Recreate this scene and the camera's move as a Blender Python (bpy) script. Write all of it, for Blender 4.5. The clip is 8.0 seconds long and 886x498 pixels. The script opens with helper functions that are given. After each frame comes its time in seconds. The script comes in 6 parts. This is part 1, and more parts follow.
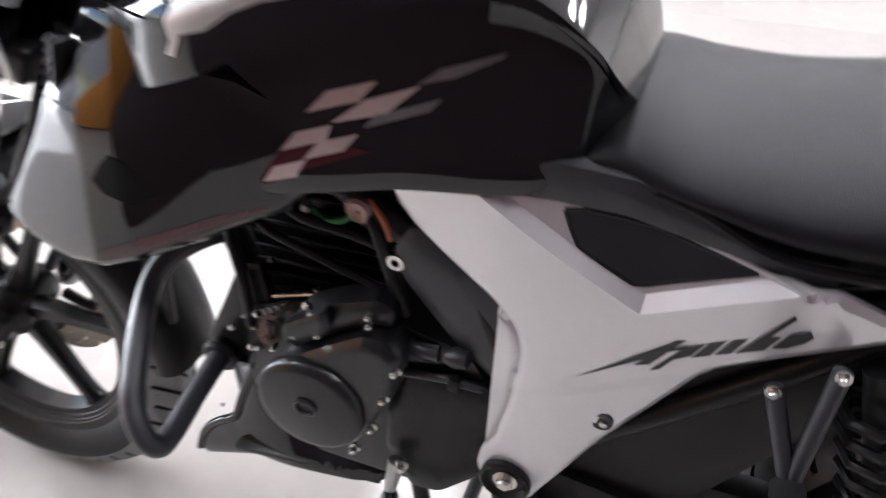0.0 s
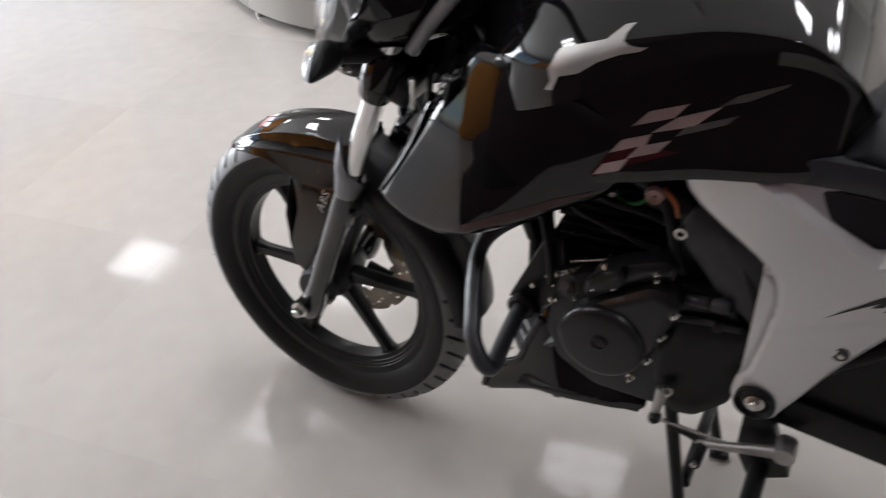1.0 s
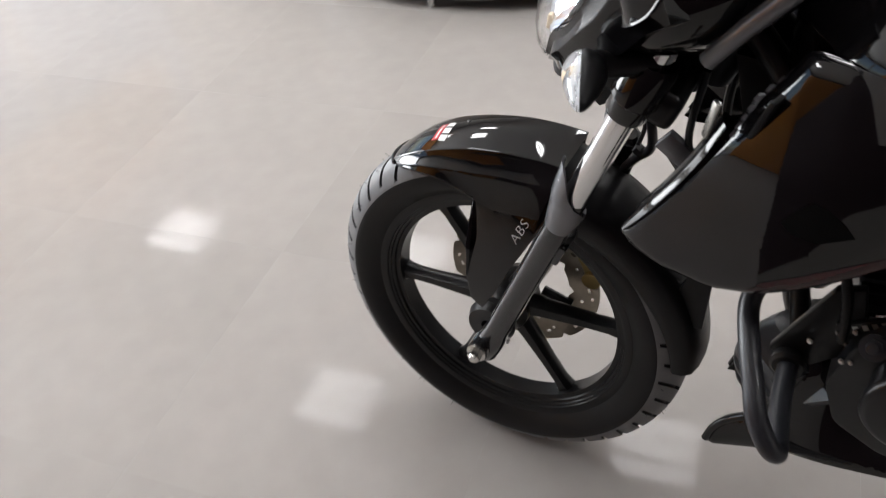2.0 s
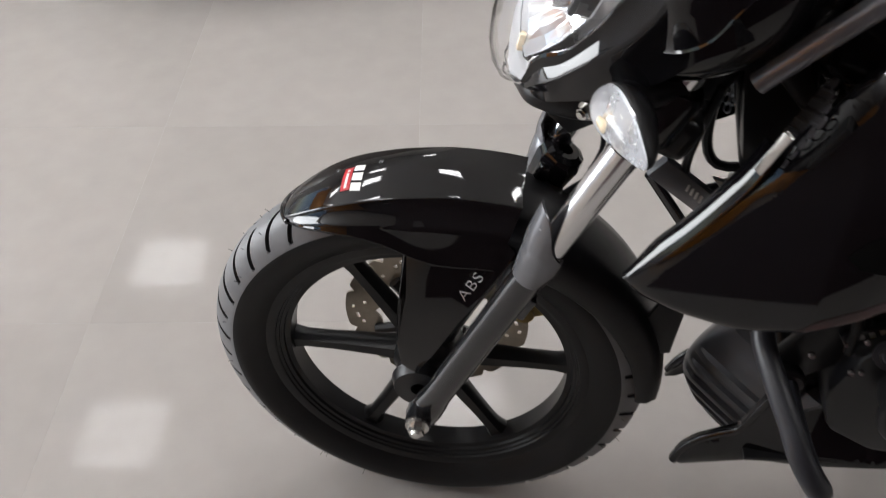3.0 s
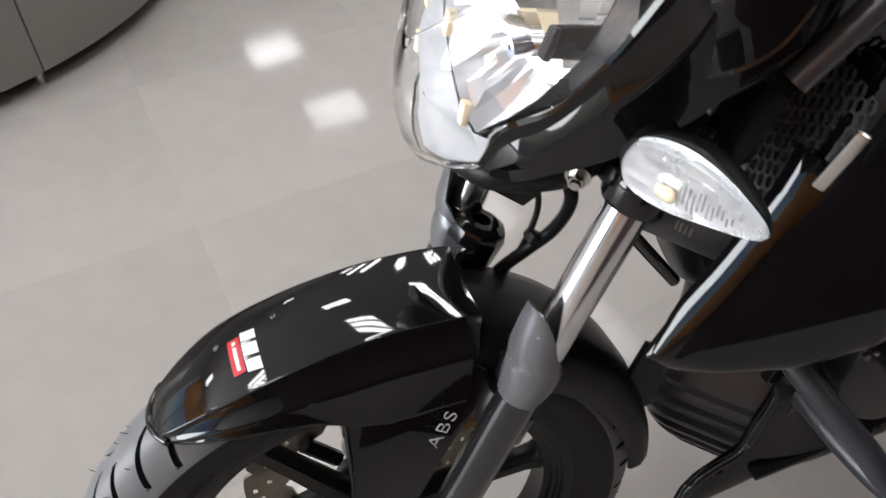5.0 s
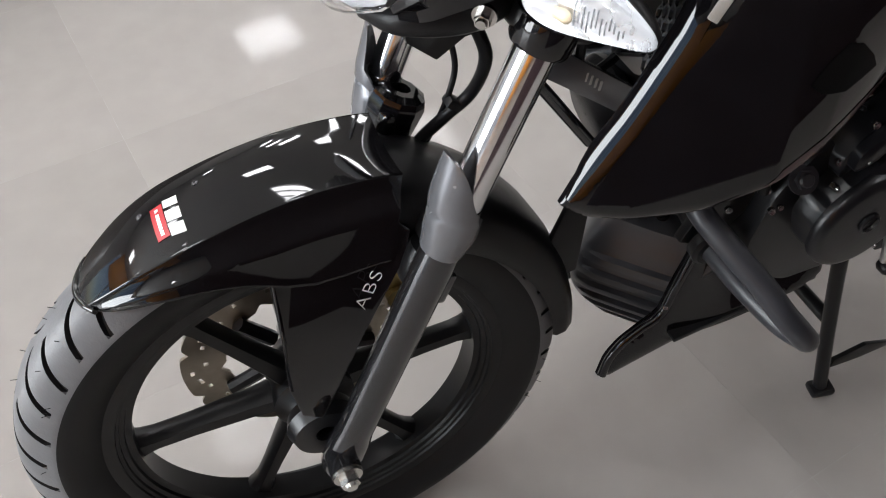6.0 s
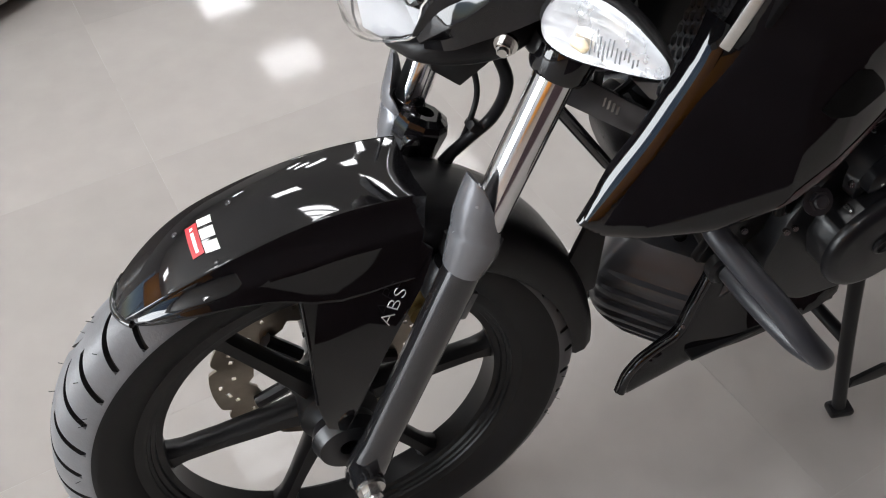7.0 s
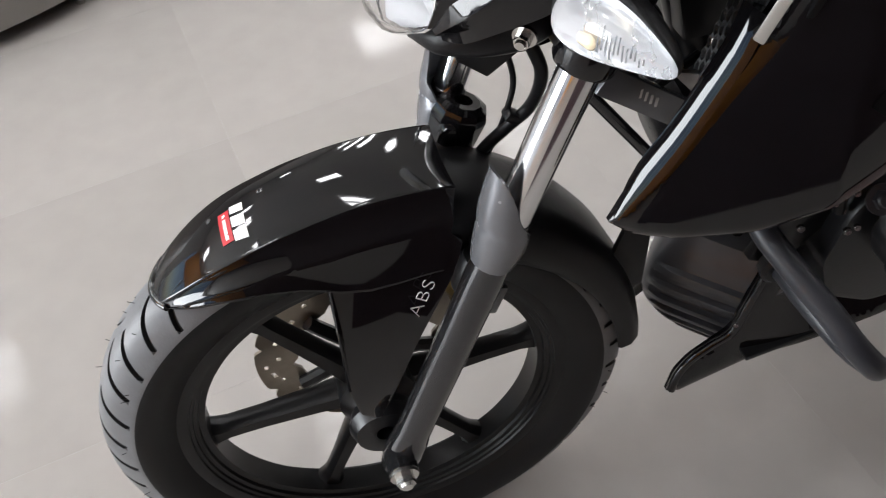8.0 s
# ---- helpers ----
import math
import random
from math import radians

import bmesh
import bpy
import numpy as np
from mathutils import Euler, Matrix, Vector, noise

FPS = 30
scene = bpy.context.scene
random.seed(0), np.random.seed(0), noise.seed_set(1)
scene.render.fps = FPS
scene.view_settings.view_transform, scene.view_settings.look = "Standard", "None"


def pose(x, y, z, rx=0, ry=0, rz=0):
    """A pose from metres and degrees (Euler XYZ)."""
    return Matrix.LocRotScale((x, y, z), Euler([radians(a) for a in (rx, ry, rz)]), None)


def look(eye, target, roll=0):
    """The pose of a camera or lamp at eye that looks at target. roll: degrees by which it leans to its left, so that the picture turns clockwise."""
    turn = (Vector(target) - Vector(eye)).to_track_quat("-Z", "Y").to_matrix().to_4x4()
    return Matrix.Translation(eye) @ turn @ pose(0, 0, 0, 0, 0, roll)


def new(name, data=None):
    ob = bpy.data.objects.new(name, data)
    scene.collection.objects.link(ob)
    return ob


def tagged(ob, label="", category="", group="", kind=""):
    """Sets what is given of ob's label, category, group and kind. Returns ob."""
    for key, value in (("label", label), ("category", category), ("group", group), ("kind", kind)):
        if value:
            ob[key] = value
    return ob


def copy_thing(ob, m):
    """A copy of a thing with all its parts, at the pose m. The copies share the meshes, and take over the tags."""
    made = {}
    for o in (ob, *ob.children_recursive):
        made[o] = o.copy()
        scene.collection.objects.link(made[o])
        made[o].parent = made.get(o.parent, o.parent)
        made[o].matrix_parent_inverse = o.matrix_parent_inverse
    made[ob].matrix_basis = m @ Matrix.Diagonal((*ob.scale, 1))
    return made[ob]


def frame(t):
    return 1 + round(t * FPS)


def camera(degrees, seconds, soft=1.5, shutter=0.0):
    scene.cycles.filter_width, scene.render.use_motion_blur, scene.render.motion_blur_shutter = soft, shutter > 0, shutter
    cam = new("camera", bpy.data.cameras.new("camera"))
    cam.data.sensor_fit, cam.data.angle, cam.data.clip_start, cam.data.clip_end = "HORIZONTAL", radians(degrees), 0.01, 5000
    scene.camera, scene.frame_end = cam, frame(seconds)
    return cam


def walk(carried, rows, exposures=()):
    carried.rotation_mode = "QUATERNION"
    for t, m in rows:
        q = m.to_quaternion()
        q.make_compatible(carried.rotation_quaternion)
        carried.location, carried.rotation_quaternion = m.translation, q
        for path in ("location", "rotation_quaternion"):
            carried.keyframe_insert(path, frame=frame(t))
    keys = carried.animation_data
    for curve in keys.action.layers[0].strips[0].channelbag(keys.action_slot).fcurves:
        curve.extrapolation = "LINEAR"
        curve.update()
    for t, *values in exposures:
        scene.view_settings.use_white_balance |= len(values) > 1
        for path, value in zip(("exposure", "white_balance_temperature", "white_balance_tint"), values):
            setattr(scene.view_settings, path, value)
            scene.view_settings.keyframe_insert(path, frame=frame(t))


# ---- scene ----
cam = camera(56.4, 8.0, soft=1.1, shutter=0.4)
# the clip begins brighter and settles
EXPOSURES = [(0, 1.85, 6200, 13), (0.2, 1.74, 6150, 12), (0.6, 1.05, 6250, 11), (1, 0.74, 6400, 11), (1.7, 0.57, 6550, 11), (3, 0.39, 6550, 11), (4.2, 0.26, 6550, 11), (5.5, 0.53, 6450, 10), (8, 0.58, 6450, 10)]
PATH = [
    (0, (0.874, -0.638, 1.116), (0.359, 0.848, -0.12), 2.1),
    (0.2, (0.879, -0.698, 1.191), (0.268, 0.741, -0.056), 2.3),
    (0.5, (0.887, -0.804, 1.239), (0.174, 0.6, 0.006), 0.1),
    (1, (0.814, -0.942, 1.273), (-0.011, 0.406, 0.048), -4.8),
    (1.3, (0.738, -0.976, 1.279), (-0.139, 0.318, 0.032), -6.3),
    (1.5, (0.672, -0.974, 1.269), (-0.222, 0.296, 0.009), -6.1),
    (1.7, (0.584, -0.92, 1.256), (-0.345, 0.299, -0.029), -8.4),
    (2.8, (0.155, -0.742, 1.223), (-0.099, 0.659, -0.182), -1.0),
    (3, (0.13, -0.702, 1.208), (-0.086, 0.692, -0.209), -0.6),
    (3.2, (0.105, -0.647, 1.194), (-0.103, 0.754, -0.218), -0.6),
    (3.5, (0.07, -0.556, 1.185), (-0.036, 0.858, -0.225), 0.5),
    (4, (0.043, -0.476, 1.171), (0.074, 0.95, -0.231), -1.6),
    (4.2, (0.018, -0.463, 1.163), (0.131, 0.978, -0.22), -3.8),
    (5.3, (-0.041, -0.494, 1.099), (0.428, 0.872, -0.284), -2.5),
    (5.5, (-0.039, -0.515, 1.087), (0.449, 0.786, -0.352), -2.2),
    (6, (-0.039, -0.534, 1.09), (0.438, 0.707, -0.404), -1.6),
    (6.5, (-0.045, -0.539, 1.094), (0.409, 0.739, -0.375), -2.5),
    (7, (-0.048, -0.551, 1.107), (0.4, 0.743, -0.351), -2.8),
    (7.5, (-0.036, -0.55, 1.101), (0.365, 0.751, -0.363), -3.8),
    (8, (0.013, -0.55, 1.107), (0.229, 0.77, -0.38), -8.5),
]
walk(cam, [(t, look(eye, target, roll)) for t, eye, target, roll in PATH], EXPOSURES)

# ---- world, lights ----
TILE_TURN = radians(8.6)
ROOM = (-5.2, 5.5, -5.0, 11.5, 3.0)          # x0, x1, y0, y1, height

world = bpy.data.worlds.new("world")
scene.world = world
world.use_nodes = True
wn = world.node_tree
sky = wn.nodes.new("ShaderNodeTexSky")
sky.sky_type, sky.sun_disc = "NISHITA", False
sky.sun_elevation, sky.sun_rotation = radians(50), radians(90)
wn.links.new(sky.outputs[0], wn.nodes["Background"].inputs[0])
wn.nodes["Background"].inputs[1].default_value = 0.15

# the sun stands behind the building and lights the street outside
sun = new("sun", bpy.data.lights.new("sun", "SUN"))
sun.data.energy, sun.data.angle, sun.data.color = 3.0, radians(0.5), (1.0, 0.96, 0.9)
sun.matrix_world = look((20, 4, 24), (0, 0, 0))

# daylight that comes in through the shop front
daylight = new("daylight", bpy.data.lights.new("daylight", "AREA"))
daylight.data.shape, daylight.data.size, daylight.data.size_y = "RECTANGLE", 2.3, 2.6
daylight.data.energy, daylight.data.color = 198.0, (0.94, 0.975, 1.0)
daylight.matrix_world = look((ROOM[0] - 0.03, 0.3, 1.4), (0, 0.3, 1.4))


# ---- materials ----
def material(name, color, rough=0.5, metal=0.0, vary=0.12, scale=30.0, bump=0.0, bump_scale=200.0, coat=0.0, spec=0.5, rough_vary=0.1):
    """A principled material whose colour and roughness vary at two scales, with a fine relief."""
    m = bpy.data.materials.new(name)
    m.use_nodes = True
    nt = m.node_tree
    b = nt.nodes["Principled BSDF"]
    geo = nt.nodes.new("ShaderNodeTexCoord")
    big = nt.nodes.new("ShaderNodeTexNoise")
    big.inputs["Scale"].default_value, big.inputs["Detail"].default_value = scale * 0.12, 3
    fine = nt.nodes.new("ShaderNodeTexNoise")
    fine.inputs["Scale"].default_value, fine.inputs["Detail"].default_value = scale, 5
    for n in (big, fine):
        nt.links.new(geo.outputs["Object"], n.inputs["Vector"])
    both = nt.nodes.new("ShaderNodeMath")
    both.operation = "ADD"
    nt.links.new(big.outputs["Fac"], both.inputs[0])
    nt.links.new(fine.outputs["Fac"], both.inputs[1])
    ramp = nt.nodes.new("ShaderNodeMapRange")
    ramp.inputs["From Min"].default_value, ramp.inputs["From Max"].default_value = 0.6, 1.4
    ramp.inputs["To Min"].default_value, ramp.inputs["To Max"].default_value = 1 - vary, 1 + vary
    nt.links.new(both.outputs[0], ramp.inputs["Value"])
    mul = nt.nodes.new("ShaderNodeVectorMath")
    mul.operation = "SCALE"
    mul.inputs[0].default_value = color
    nt.links.new(ramp.outputs[0], mul.inputs["Scale"])
    nt.links.new(mul.outputs[0], b.inputs["Base Color"])
    rr = nt.nodes.new("ShaderNodeMapRange")
    rr.inputs["From Min"].default_value, rr.inputs["From Max"].default_value = 0.6, 1.4
    rr.inputs["To Min"].default_value = max(0.02, rough * (1 - rough_vary))
    rr.inputs["To Max"].default_value = min(1.0, rough * (1 + rough_vary))
    nt.links.new(both.outputs[0], rr.inputs["Value"])
    nt.links.new(rr.outputs[0], b.inputs["Roughness"])
    b.inputs["Metallic"].default_value = metal
    b.inputs["Specular IOR Level"].default_value = spec
    b.inputs["Coat Weight"].default_value = coat
    b.inputs["Coat Roughness"].default_value = 0.03
    if bump:
        relief = nt.nodes.new("ShaderNodeTexNoise")
        relief.inputs["Scale"].default_value, relief.inputs["Detail"].default_value = bump_scale, 4
        nt.links.new(geo.outputs["Object"], relief.inputs["Vector"])
        bn = nt.nodes.new("ShaderNodeBump")
        bn.inputs["Strength"].default_value, bn.inputs["Distance"].default_value = bump, 0.002
        nt.links.new(relief.outputs["Fac"], bn.inputs["Height"])
        nt.links.new(bn.outputs[0], b.inputs["Normal"])
    return m


def glass(name, tint=(1, 1, 1), rough=0.0):
    m = bpy.data.materials.new(name)
    m.use_nodes = True
    b = m.node_tree.nodes["Principled BSDF"]
    b.inputs["Base Color"].default_value = (*tint, 1)
    b.inputs["Roughness"].default_value = rough
    b.inputs["Transmission Weight"].default_value = 1.0
    b.inputs["IOR"].default_value = 1.45
    return m


def glow(name, color, strength):
    m = bpy.data.materials.new(name)
    m.use_nodes = True
    b = m.node_tree.nodes["Principled BSDF"]
    b.inputs["Base Color"].default_value = (*color, 1)
    b.inputs["Emission Color"].default_value = (*color, 1)
    b.inputs["Emission Strength"].default_value = strength
    return m


GLOSS_BLACK = material("gloss_black_paint", (0.0056, 0.0052, 0.0060), 0.05, vary=0.2, scale=25, rough_vary=0.3, spec=0.52)
SATIN_BLACK = material("satin_black_paint", (0.009, 0.0088, 0.0095), 0.31, vary=0.2, scale=60, bump=0.02, bump_scale=600, spec=0.25)
BLACK_PLASTIC = material("black_plastic", (0.0095, 0.0092, 0.010), 0.34, vary=0.2, scale=80, bump=0.15, bump_scale=900, spec=0.22)
GREY_PLASTIC = material("dark_grey_plastic", (0.027, 0.028, 0.033), 0.34, vary=0.15, scale=60, bump=0.1, bump_scale=900)
SHIELD_GREY = material("shield_plastic", (0.040, 0.041, 0.047), 0.33, vary=0.08, scale=60, spec=0.6, rough_vary=0.03)
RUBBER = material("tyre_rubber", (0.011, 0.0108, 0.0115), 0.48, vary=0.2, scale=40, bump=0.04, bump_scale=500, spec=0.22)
# rubber with the window's grazing sheen put into its pale base colour
TREAD_SHEEN = material("tyre_tread_sheen", (0.155, 0.157, 0.165), 0.45, vary=0.22, scale=35, bump=0.15, bump_scale=400)
FIN_BLACK = material("matt_black_fins", (0.004, 0.004, 0.0042), 0.6, vary=0.25, scale=90, bump=0.2, bump_scale=700, spec=0.08)
ENGINE_BLACK = material("engine_black", (0.0075, 0.0075, 0.009), 0.30, vary=0.12, scale=90, bump=0.05, bump_scale=260, spec=0.45, rough_vary=0.04)
FORK_GREY = material("fork_grey_metal", (0.030, 0.030, 0.033), 0.17, metal=0.6, vary=0.06, scale=50, rough_vary=0.06, coat=0.9)
GUARD_GREY = material("fork_sleeve_plastic", (0.20, 0.204, 0.22), 0.26, metal=0.5, vary=0.1, scale=50)
CHROME = material("chrome", (0.82, 0.82, 0.83), 0.11, metal=1.0, vary=0.04, scale=20)
STEEL = material("zinc_steel", (0.6, 0.59, 0.57), 0.25, metal=1.0, vary=0.12, scale=120)
DISC_STEEL = material("brake_disc_steel", (0.30, 0.265, 0.22), 0.36, metal=0.9, vary=0.15, scale=90)
GOLD = material("gold_anodised", (0.42, 0.31, 0.12), 0.32, metal=0.8, vary=0.15, scale=70)
SILVER = material("silver_metallic_paint", (0.70, 0.70, 0.715), 0.32, metal=0.62, vary=0.02, scale=900, coat=0.6, rough_vary=0.02)
ALLOY = material("cast_alloy", (0.45, 0.44, 0.43), 0.38, metal=0.9, vary=0.15, scale=90, bump=0.2)
SEAT_VINYL = material("seat_vinyl", (0.008, 0.008, 0.0105), 0.42, vary=0.12, scale=60, bump=0.2, bump_scale=1100, spec=0.16)
WINDOW_DARK = material("smoked_insert", (0.02, 0.021, 0.024), 0.22, vary=0.1, scale=40)
DECAL_SILVER = material("silver_decal", (0.5, 0.49, 0.48), 0.35, metal=0.3, vary=0.08, scale=60)
FLASH_RED = material("dark_red_flash", (0.045, 0.005, 0.008), 0.2, vary=0.1, scale=60)
DECAL_RED = material("red_decal", (0.5, 0.02, 0.03), 0.3, vary=0.1, scale=60)
DECAL_WHITE = material("white_decal", (0.8, 0.8, 0.8), 0.35, vary=0.05, scale=60)
DECAL_DARK = material("dark_decal", (0.02, 0.02, 0.022), 0.3, vary=0.1, scale=60)
DECAL_TAIL = material("grey_check_decal", (0.11, 0.105, 0.11), 0.3, vary=0.1, scale=60)
DECAL_PINK = material("faded_check_decal", (0.42, 0.33, 0.33), 0.3, vary=0.1, scale=60)
LAMP_MIRROR = material("headlamp_mirror", (0.88, 0.90, 0.95), 0.16, metal=0.72, vary=0.08, scale=60)
REFLECTOR = material("lamp_reflector", (0.72, 0.73, 0.76), 0.28, metal=0.8, vary=0.03, scale=60, bump=0.35, bump_scale=70)
LAMP_GREY = material("lamp_grey_plastic", (0.36, 0.365, 0.38), 0.3, vary=0.06, scale=40)
LENS = glass("clear_lens")
AMBER = material("pale_amber", (0.92, 0.76, 0.52), 0.2, vary=0.05)
GREEN_WIRE = material("green_wire", (0.03, 0.25, 0.06), 0.4)
ORANGE_WIRE = material("orange_wire", (0.5, 0.15, 0.05), 0.4)
DARK_WALL = material("dark_maroon_wall", (0.036, 0.016, 0.020), 0.55, vary=0.15, scale=4, bump=0.1, bump_scale=150)
WHITE_WALL = material("white_wall_paint", (0.78, 0.77, 0.75), 0.6, vary=0.04, scale=6, bump=0.1, bump_scale=150)
CEILING_WHITE = material("ceiling_board", (0.8, 0.8, 0.79), 0.7, vary=0.03, scale=8, bump=0.2, bump_scale=200)
PODIUM_WHITE = material("white_laminate", (0.23, 0.215, 0.20), 0.3, vary=0.05, scale=8)
PLINTH_DARK = material("dark_plinth", (0.03, 0.028, 0.026), 0.5, vary=0.2, scale=20)
ORANGE_BOARD = material("orange_board", (0.75, 0.30, 0.04), 0.4, vary=0.06, scale=5)
GROUT = material("tile_joint", (0.36, 0.338, 0.318), 0.7, vary=0.2, scale=50)
LIGHT_PANEL = glow("light_panel", (0.985, 0.985, 1.0), 22.0)
FRAME_WHITE = material("lamp_frame_white", (0.8, 0.8, 0.8), 0.4, vary=0.03)


def floor_material():
    """Polished beige vitrified tile: cloudy body, each tile a little different, a mirror-like glaze."""
    m = material("polished_tile", (0.365, 0.341, 0.321), 0.070, vary=0.06, scale=14, rough_vary=0.3, spec=0.075)
    nt = m.node_tree
    info = nt.nodes.new("ShaderNodeObjectInfo")
    span = nt.nodes.new("ShaderNodeMapRange")
    span.inputs["To Min"].default_value, span.inputs["To Max"].default_value = 0.97, 1.03
    nt.links.new(info.outputs["Random"], span.inputs["Value"])
    old = next(n for n in nt.nodes if n.type == "VECT_MATH")
    mul = nt.nodes.new("ShaderNodeVectorMath")
    mul.operation = "SCALE"
    nt.links.new(old.outputs[0], mul.inputs[0])
    nt.links.new(span.outputs[0], mul.inputs["Scale"])
    nt.links.new(mul.outputs[0], nt.nodes["Principled BSDF"].inputs["Base Color"])
    return m


TILE = floor_material()


# ---- mesh helpers ----
def part(name, bm, mat, parent=None, label="", angle=38, flat=False):
    """Links a bmesh as one mesh object, smooth but for its sharp edges, under a thing or a part."""
    bmesh.ops.recalc_face_normals(bm, faces=bm.faces)
    limit = radians(angle)
    for f in bm.faces:
        f.smooth = not flat
    for e in bm.edges:
        if len(e.link_faces) == 2 and e.calc_face_angle(0) > limit:
            e.smooth = False
    me = bpy.data.meshes.new(name)
    bm.to_mesh(me)
    bm.free()
    me.materials.append(mat)
    ob = new(name, me)
    ob.parent = parent
    if label:
        ob["label"] = label
    return ob


def spline(points, n=8):
    """A smooth curve through points, n steps to a span."""
    pts = [Vector(p) for p in points]
    pts = [2 * pts[0] - pts[1], *pts, 2 * pts[-1] - pts[-2]]
    out = []
    for a, b, c, d in zip(pts, pts[1:], pts[2:], pts[3:]):
        for k in range(n):
            t = k / n
            out.append(0.5 * (2 * b + (c - a) * t + (2 * a - 5 * b + 4 * c - d) * t * t + (3 * b - a - 3 * c + d) * t ** 3))
    return out + [pts[-2]]


def rings(bm, loops, closed=True, caps=True):
    """Skins loops of equal length one to the next."""
    rows = [[bm.verts.new(p) for p in loop] for loop in loops]
    n = len(rows[0])
    for a, b in zip(rows, rows[1:]):
        for k in range(n if closed else n - 1):
            q = (k + 1) % n
            bm.faces.new((a[k], a[q], b[q], b[k]))
    if caps and closed:
        bm.faces.new(rows[0])
        bm.faces.new(rows[-1][::-1])
    return rows


def tube(points, radius, n=14, smooth=6, caps=True, bm=None):
    """A round bar along a smooth path; radius a number, or one for each end."""
    bm = bm or bmesh.new()
    path = spline(points, smooth) if smooth else [Vector(p) for p in points]
    r0, r1 = radius if isinstance(radius, tuple) else (radius, radius)
    side, loops = None, []
    for k, p in enumerate(path):
        d = (path[min(k + 1, len(path) - 1)] - path[max(k - 1, 0)]).normalized()
        side = d.orthogonal() if side is None else side - side.dot(d) * d
        side.normalize()
        up = d.cross(side)
        r = r0 + (r1 - r0) * k / (len(path) - 1)
        loops.append([p + r * (math.cos(a) * side + math.sin(a) * up) for a in (2 * math.pi * j / n for j in range(n))])
    rings(bm, loops, caps=caps)
    return bm


def lathe(profile, centre, axis=(0, 1, 0), n=48, bm=None, closed=True):
    """Turns a profile of (along, radius) about an axis through centre."""
    bm = bm or bmesh.new()
    axis = Vector(axis).normalized()
    side = Vector((1, 0, 0)) if abs(axis.x) < 0.9 else Vector((0, 0, 1))
    side = (side - side.dot(axis) * axis).normalized()
    up = axis.cross(side)
    c = Vector(centre)
    loops = [[c + axis * a + r * (math.cos(t) * side + math.sin(t) * up) for a, r in profile]
             for t in (2 * math.pi * j / n for j in range(n))]
    rows = [[bm.verts.new(p) for p in loop] for loop in loops]
    m = len(profile)
    for k in range(n):
        a, b = rows[k], rows[(k + 1) % n]
        for j in range(m if closed else m - 1):
            bm.faces.new((a[j], a[(j + 1) % m], b[(j + 1) % m], b[j]))
    return bm


def soften(bm, width, segments=2, angle=30):
    edges = [e for e in bm.edges if len(e.link_faces) == 2 and e.calc_face_angle(0) > radians(angle)]
    bmesh.ops.bevel(bm, geom=edges, offset=width, segments=segments, affect="EDGES", profile=0.6, clamp_overlap=True)
    return bm


def plate(outline, y0, y1, bevel=0.002, bm=None):
    """A plate with an outline of (x, z), from y0 to y1; either may be a function of (x, z)."""
    own = bmesh.new()
    at = lambda y, x, z: y(x, z) if callable(y) else y
    rings(own, [[(x, at(y, x, z), z) for x, z in outline] for y in (y0, y1)])
    bmesh.ops.recalc_face_normals(own, faces=own.faces)
    if bevel:
        soften(own, bevel)
    return merged(own, bm)


def merged(own, bm):
    if bm is None:
        return own
    me = bpy.data.meshes.new("piece")
    own.to_mesh(me)
    own.free()
    bm.from_mesh(me)
    bpy.data.meshes.remove(me)
    return bm


def box(centre, size, turn=None, bevel=0.003, bm=None, segments=2):
    own = bmesh.new()
    m = Matrix.LocRotScale(centre, Euler([radians(a) for a in (turn or (0, 0, 0))]), size)
    bmesh.ops.create_cube(own, size=1.0, matrix=m)
    if bevel:
        soften(own, bevel, segments)
    return merged(own, bm)


def rod(a, b, r, n=16, r2=None, bm=None):
    return tube([a, b], (r, r if r2 is None else r2), n=n, smooth=0, bm=bm)


def hexbolt(at, axis, r=0.006, h=0.005, washer=True):
    """A hexagon bolt head with its washer."""
    bm = bmesh.new()
    a = Vector(axis).normalized()
    p = Vector(at)
    if washer:
        rod(p, p + a * h * 0.3, r * 1.5, 18, bm=bm)
    rod(p + a * h * 0.25, p + a * h, r, 6, bm=bm)
    rod(p + a * h, p + a * h * 1.25, r * 0.75, 12, r * 0.6, bm=bm)
    return bm


def hull(stations, n=28, steps=5, open_ends=False):
    """A body along x. Each station: x, half width, low z, high z, fullness."""
    loops = []
    st = spline([Vector((s[0], s[1], s[2])) for s in stations], steps)
    st2 = spline([Vector((s[3], s[4], 0)) for s in stations], steps)
    for (x, w, lo), (hi, e, _) in zip(st, st2):
        mid, h = (lo + hi) / 2, max((hi - lo) / 2, 0.001)
        ring = []
        for k in range(n):
            a = 2 * math.pi * k / n
            c, s = math.cos(a), math.sin(a)
            ring.append((x, max(w, 0.001) * math.copysign(abs(c) ** (2 / e), c), mid + h * math.copysign(abs(s) ** (2 / e), s)))
        loops.append(ring)
    bm = bmesh.new()
    rings(bm, loops, caps=not open_ends)
    return bm


def surface_of(*obs):
    """A tree to lay thin films on the outside of built parts."""
    from mathutils.bvhtree import BVHTree
    verts, faces = [], []
    for ob in obs:
        base = len(verts)
        verts += [v.co.copy() for v in ob.data.vertices]
        faces += [[base + i for i in p.vertices] for p in ob.data.polygons]
    return BVHTree.FromPolygons(verts, faces)


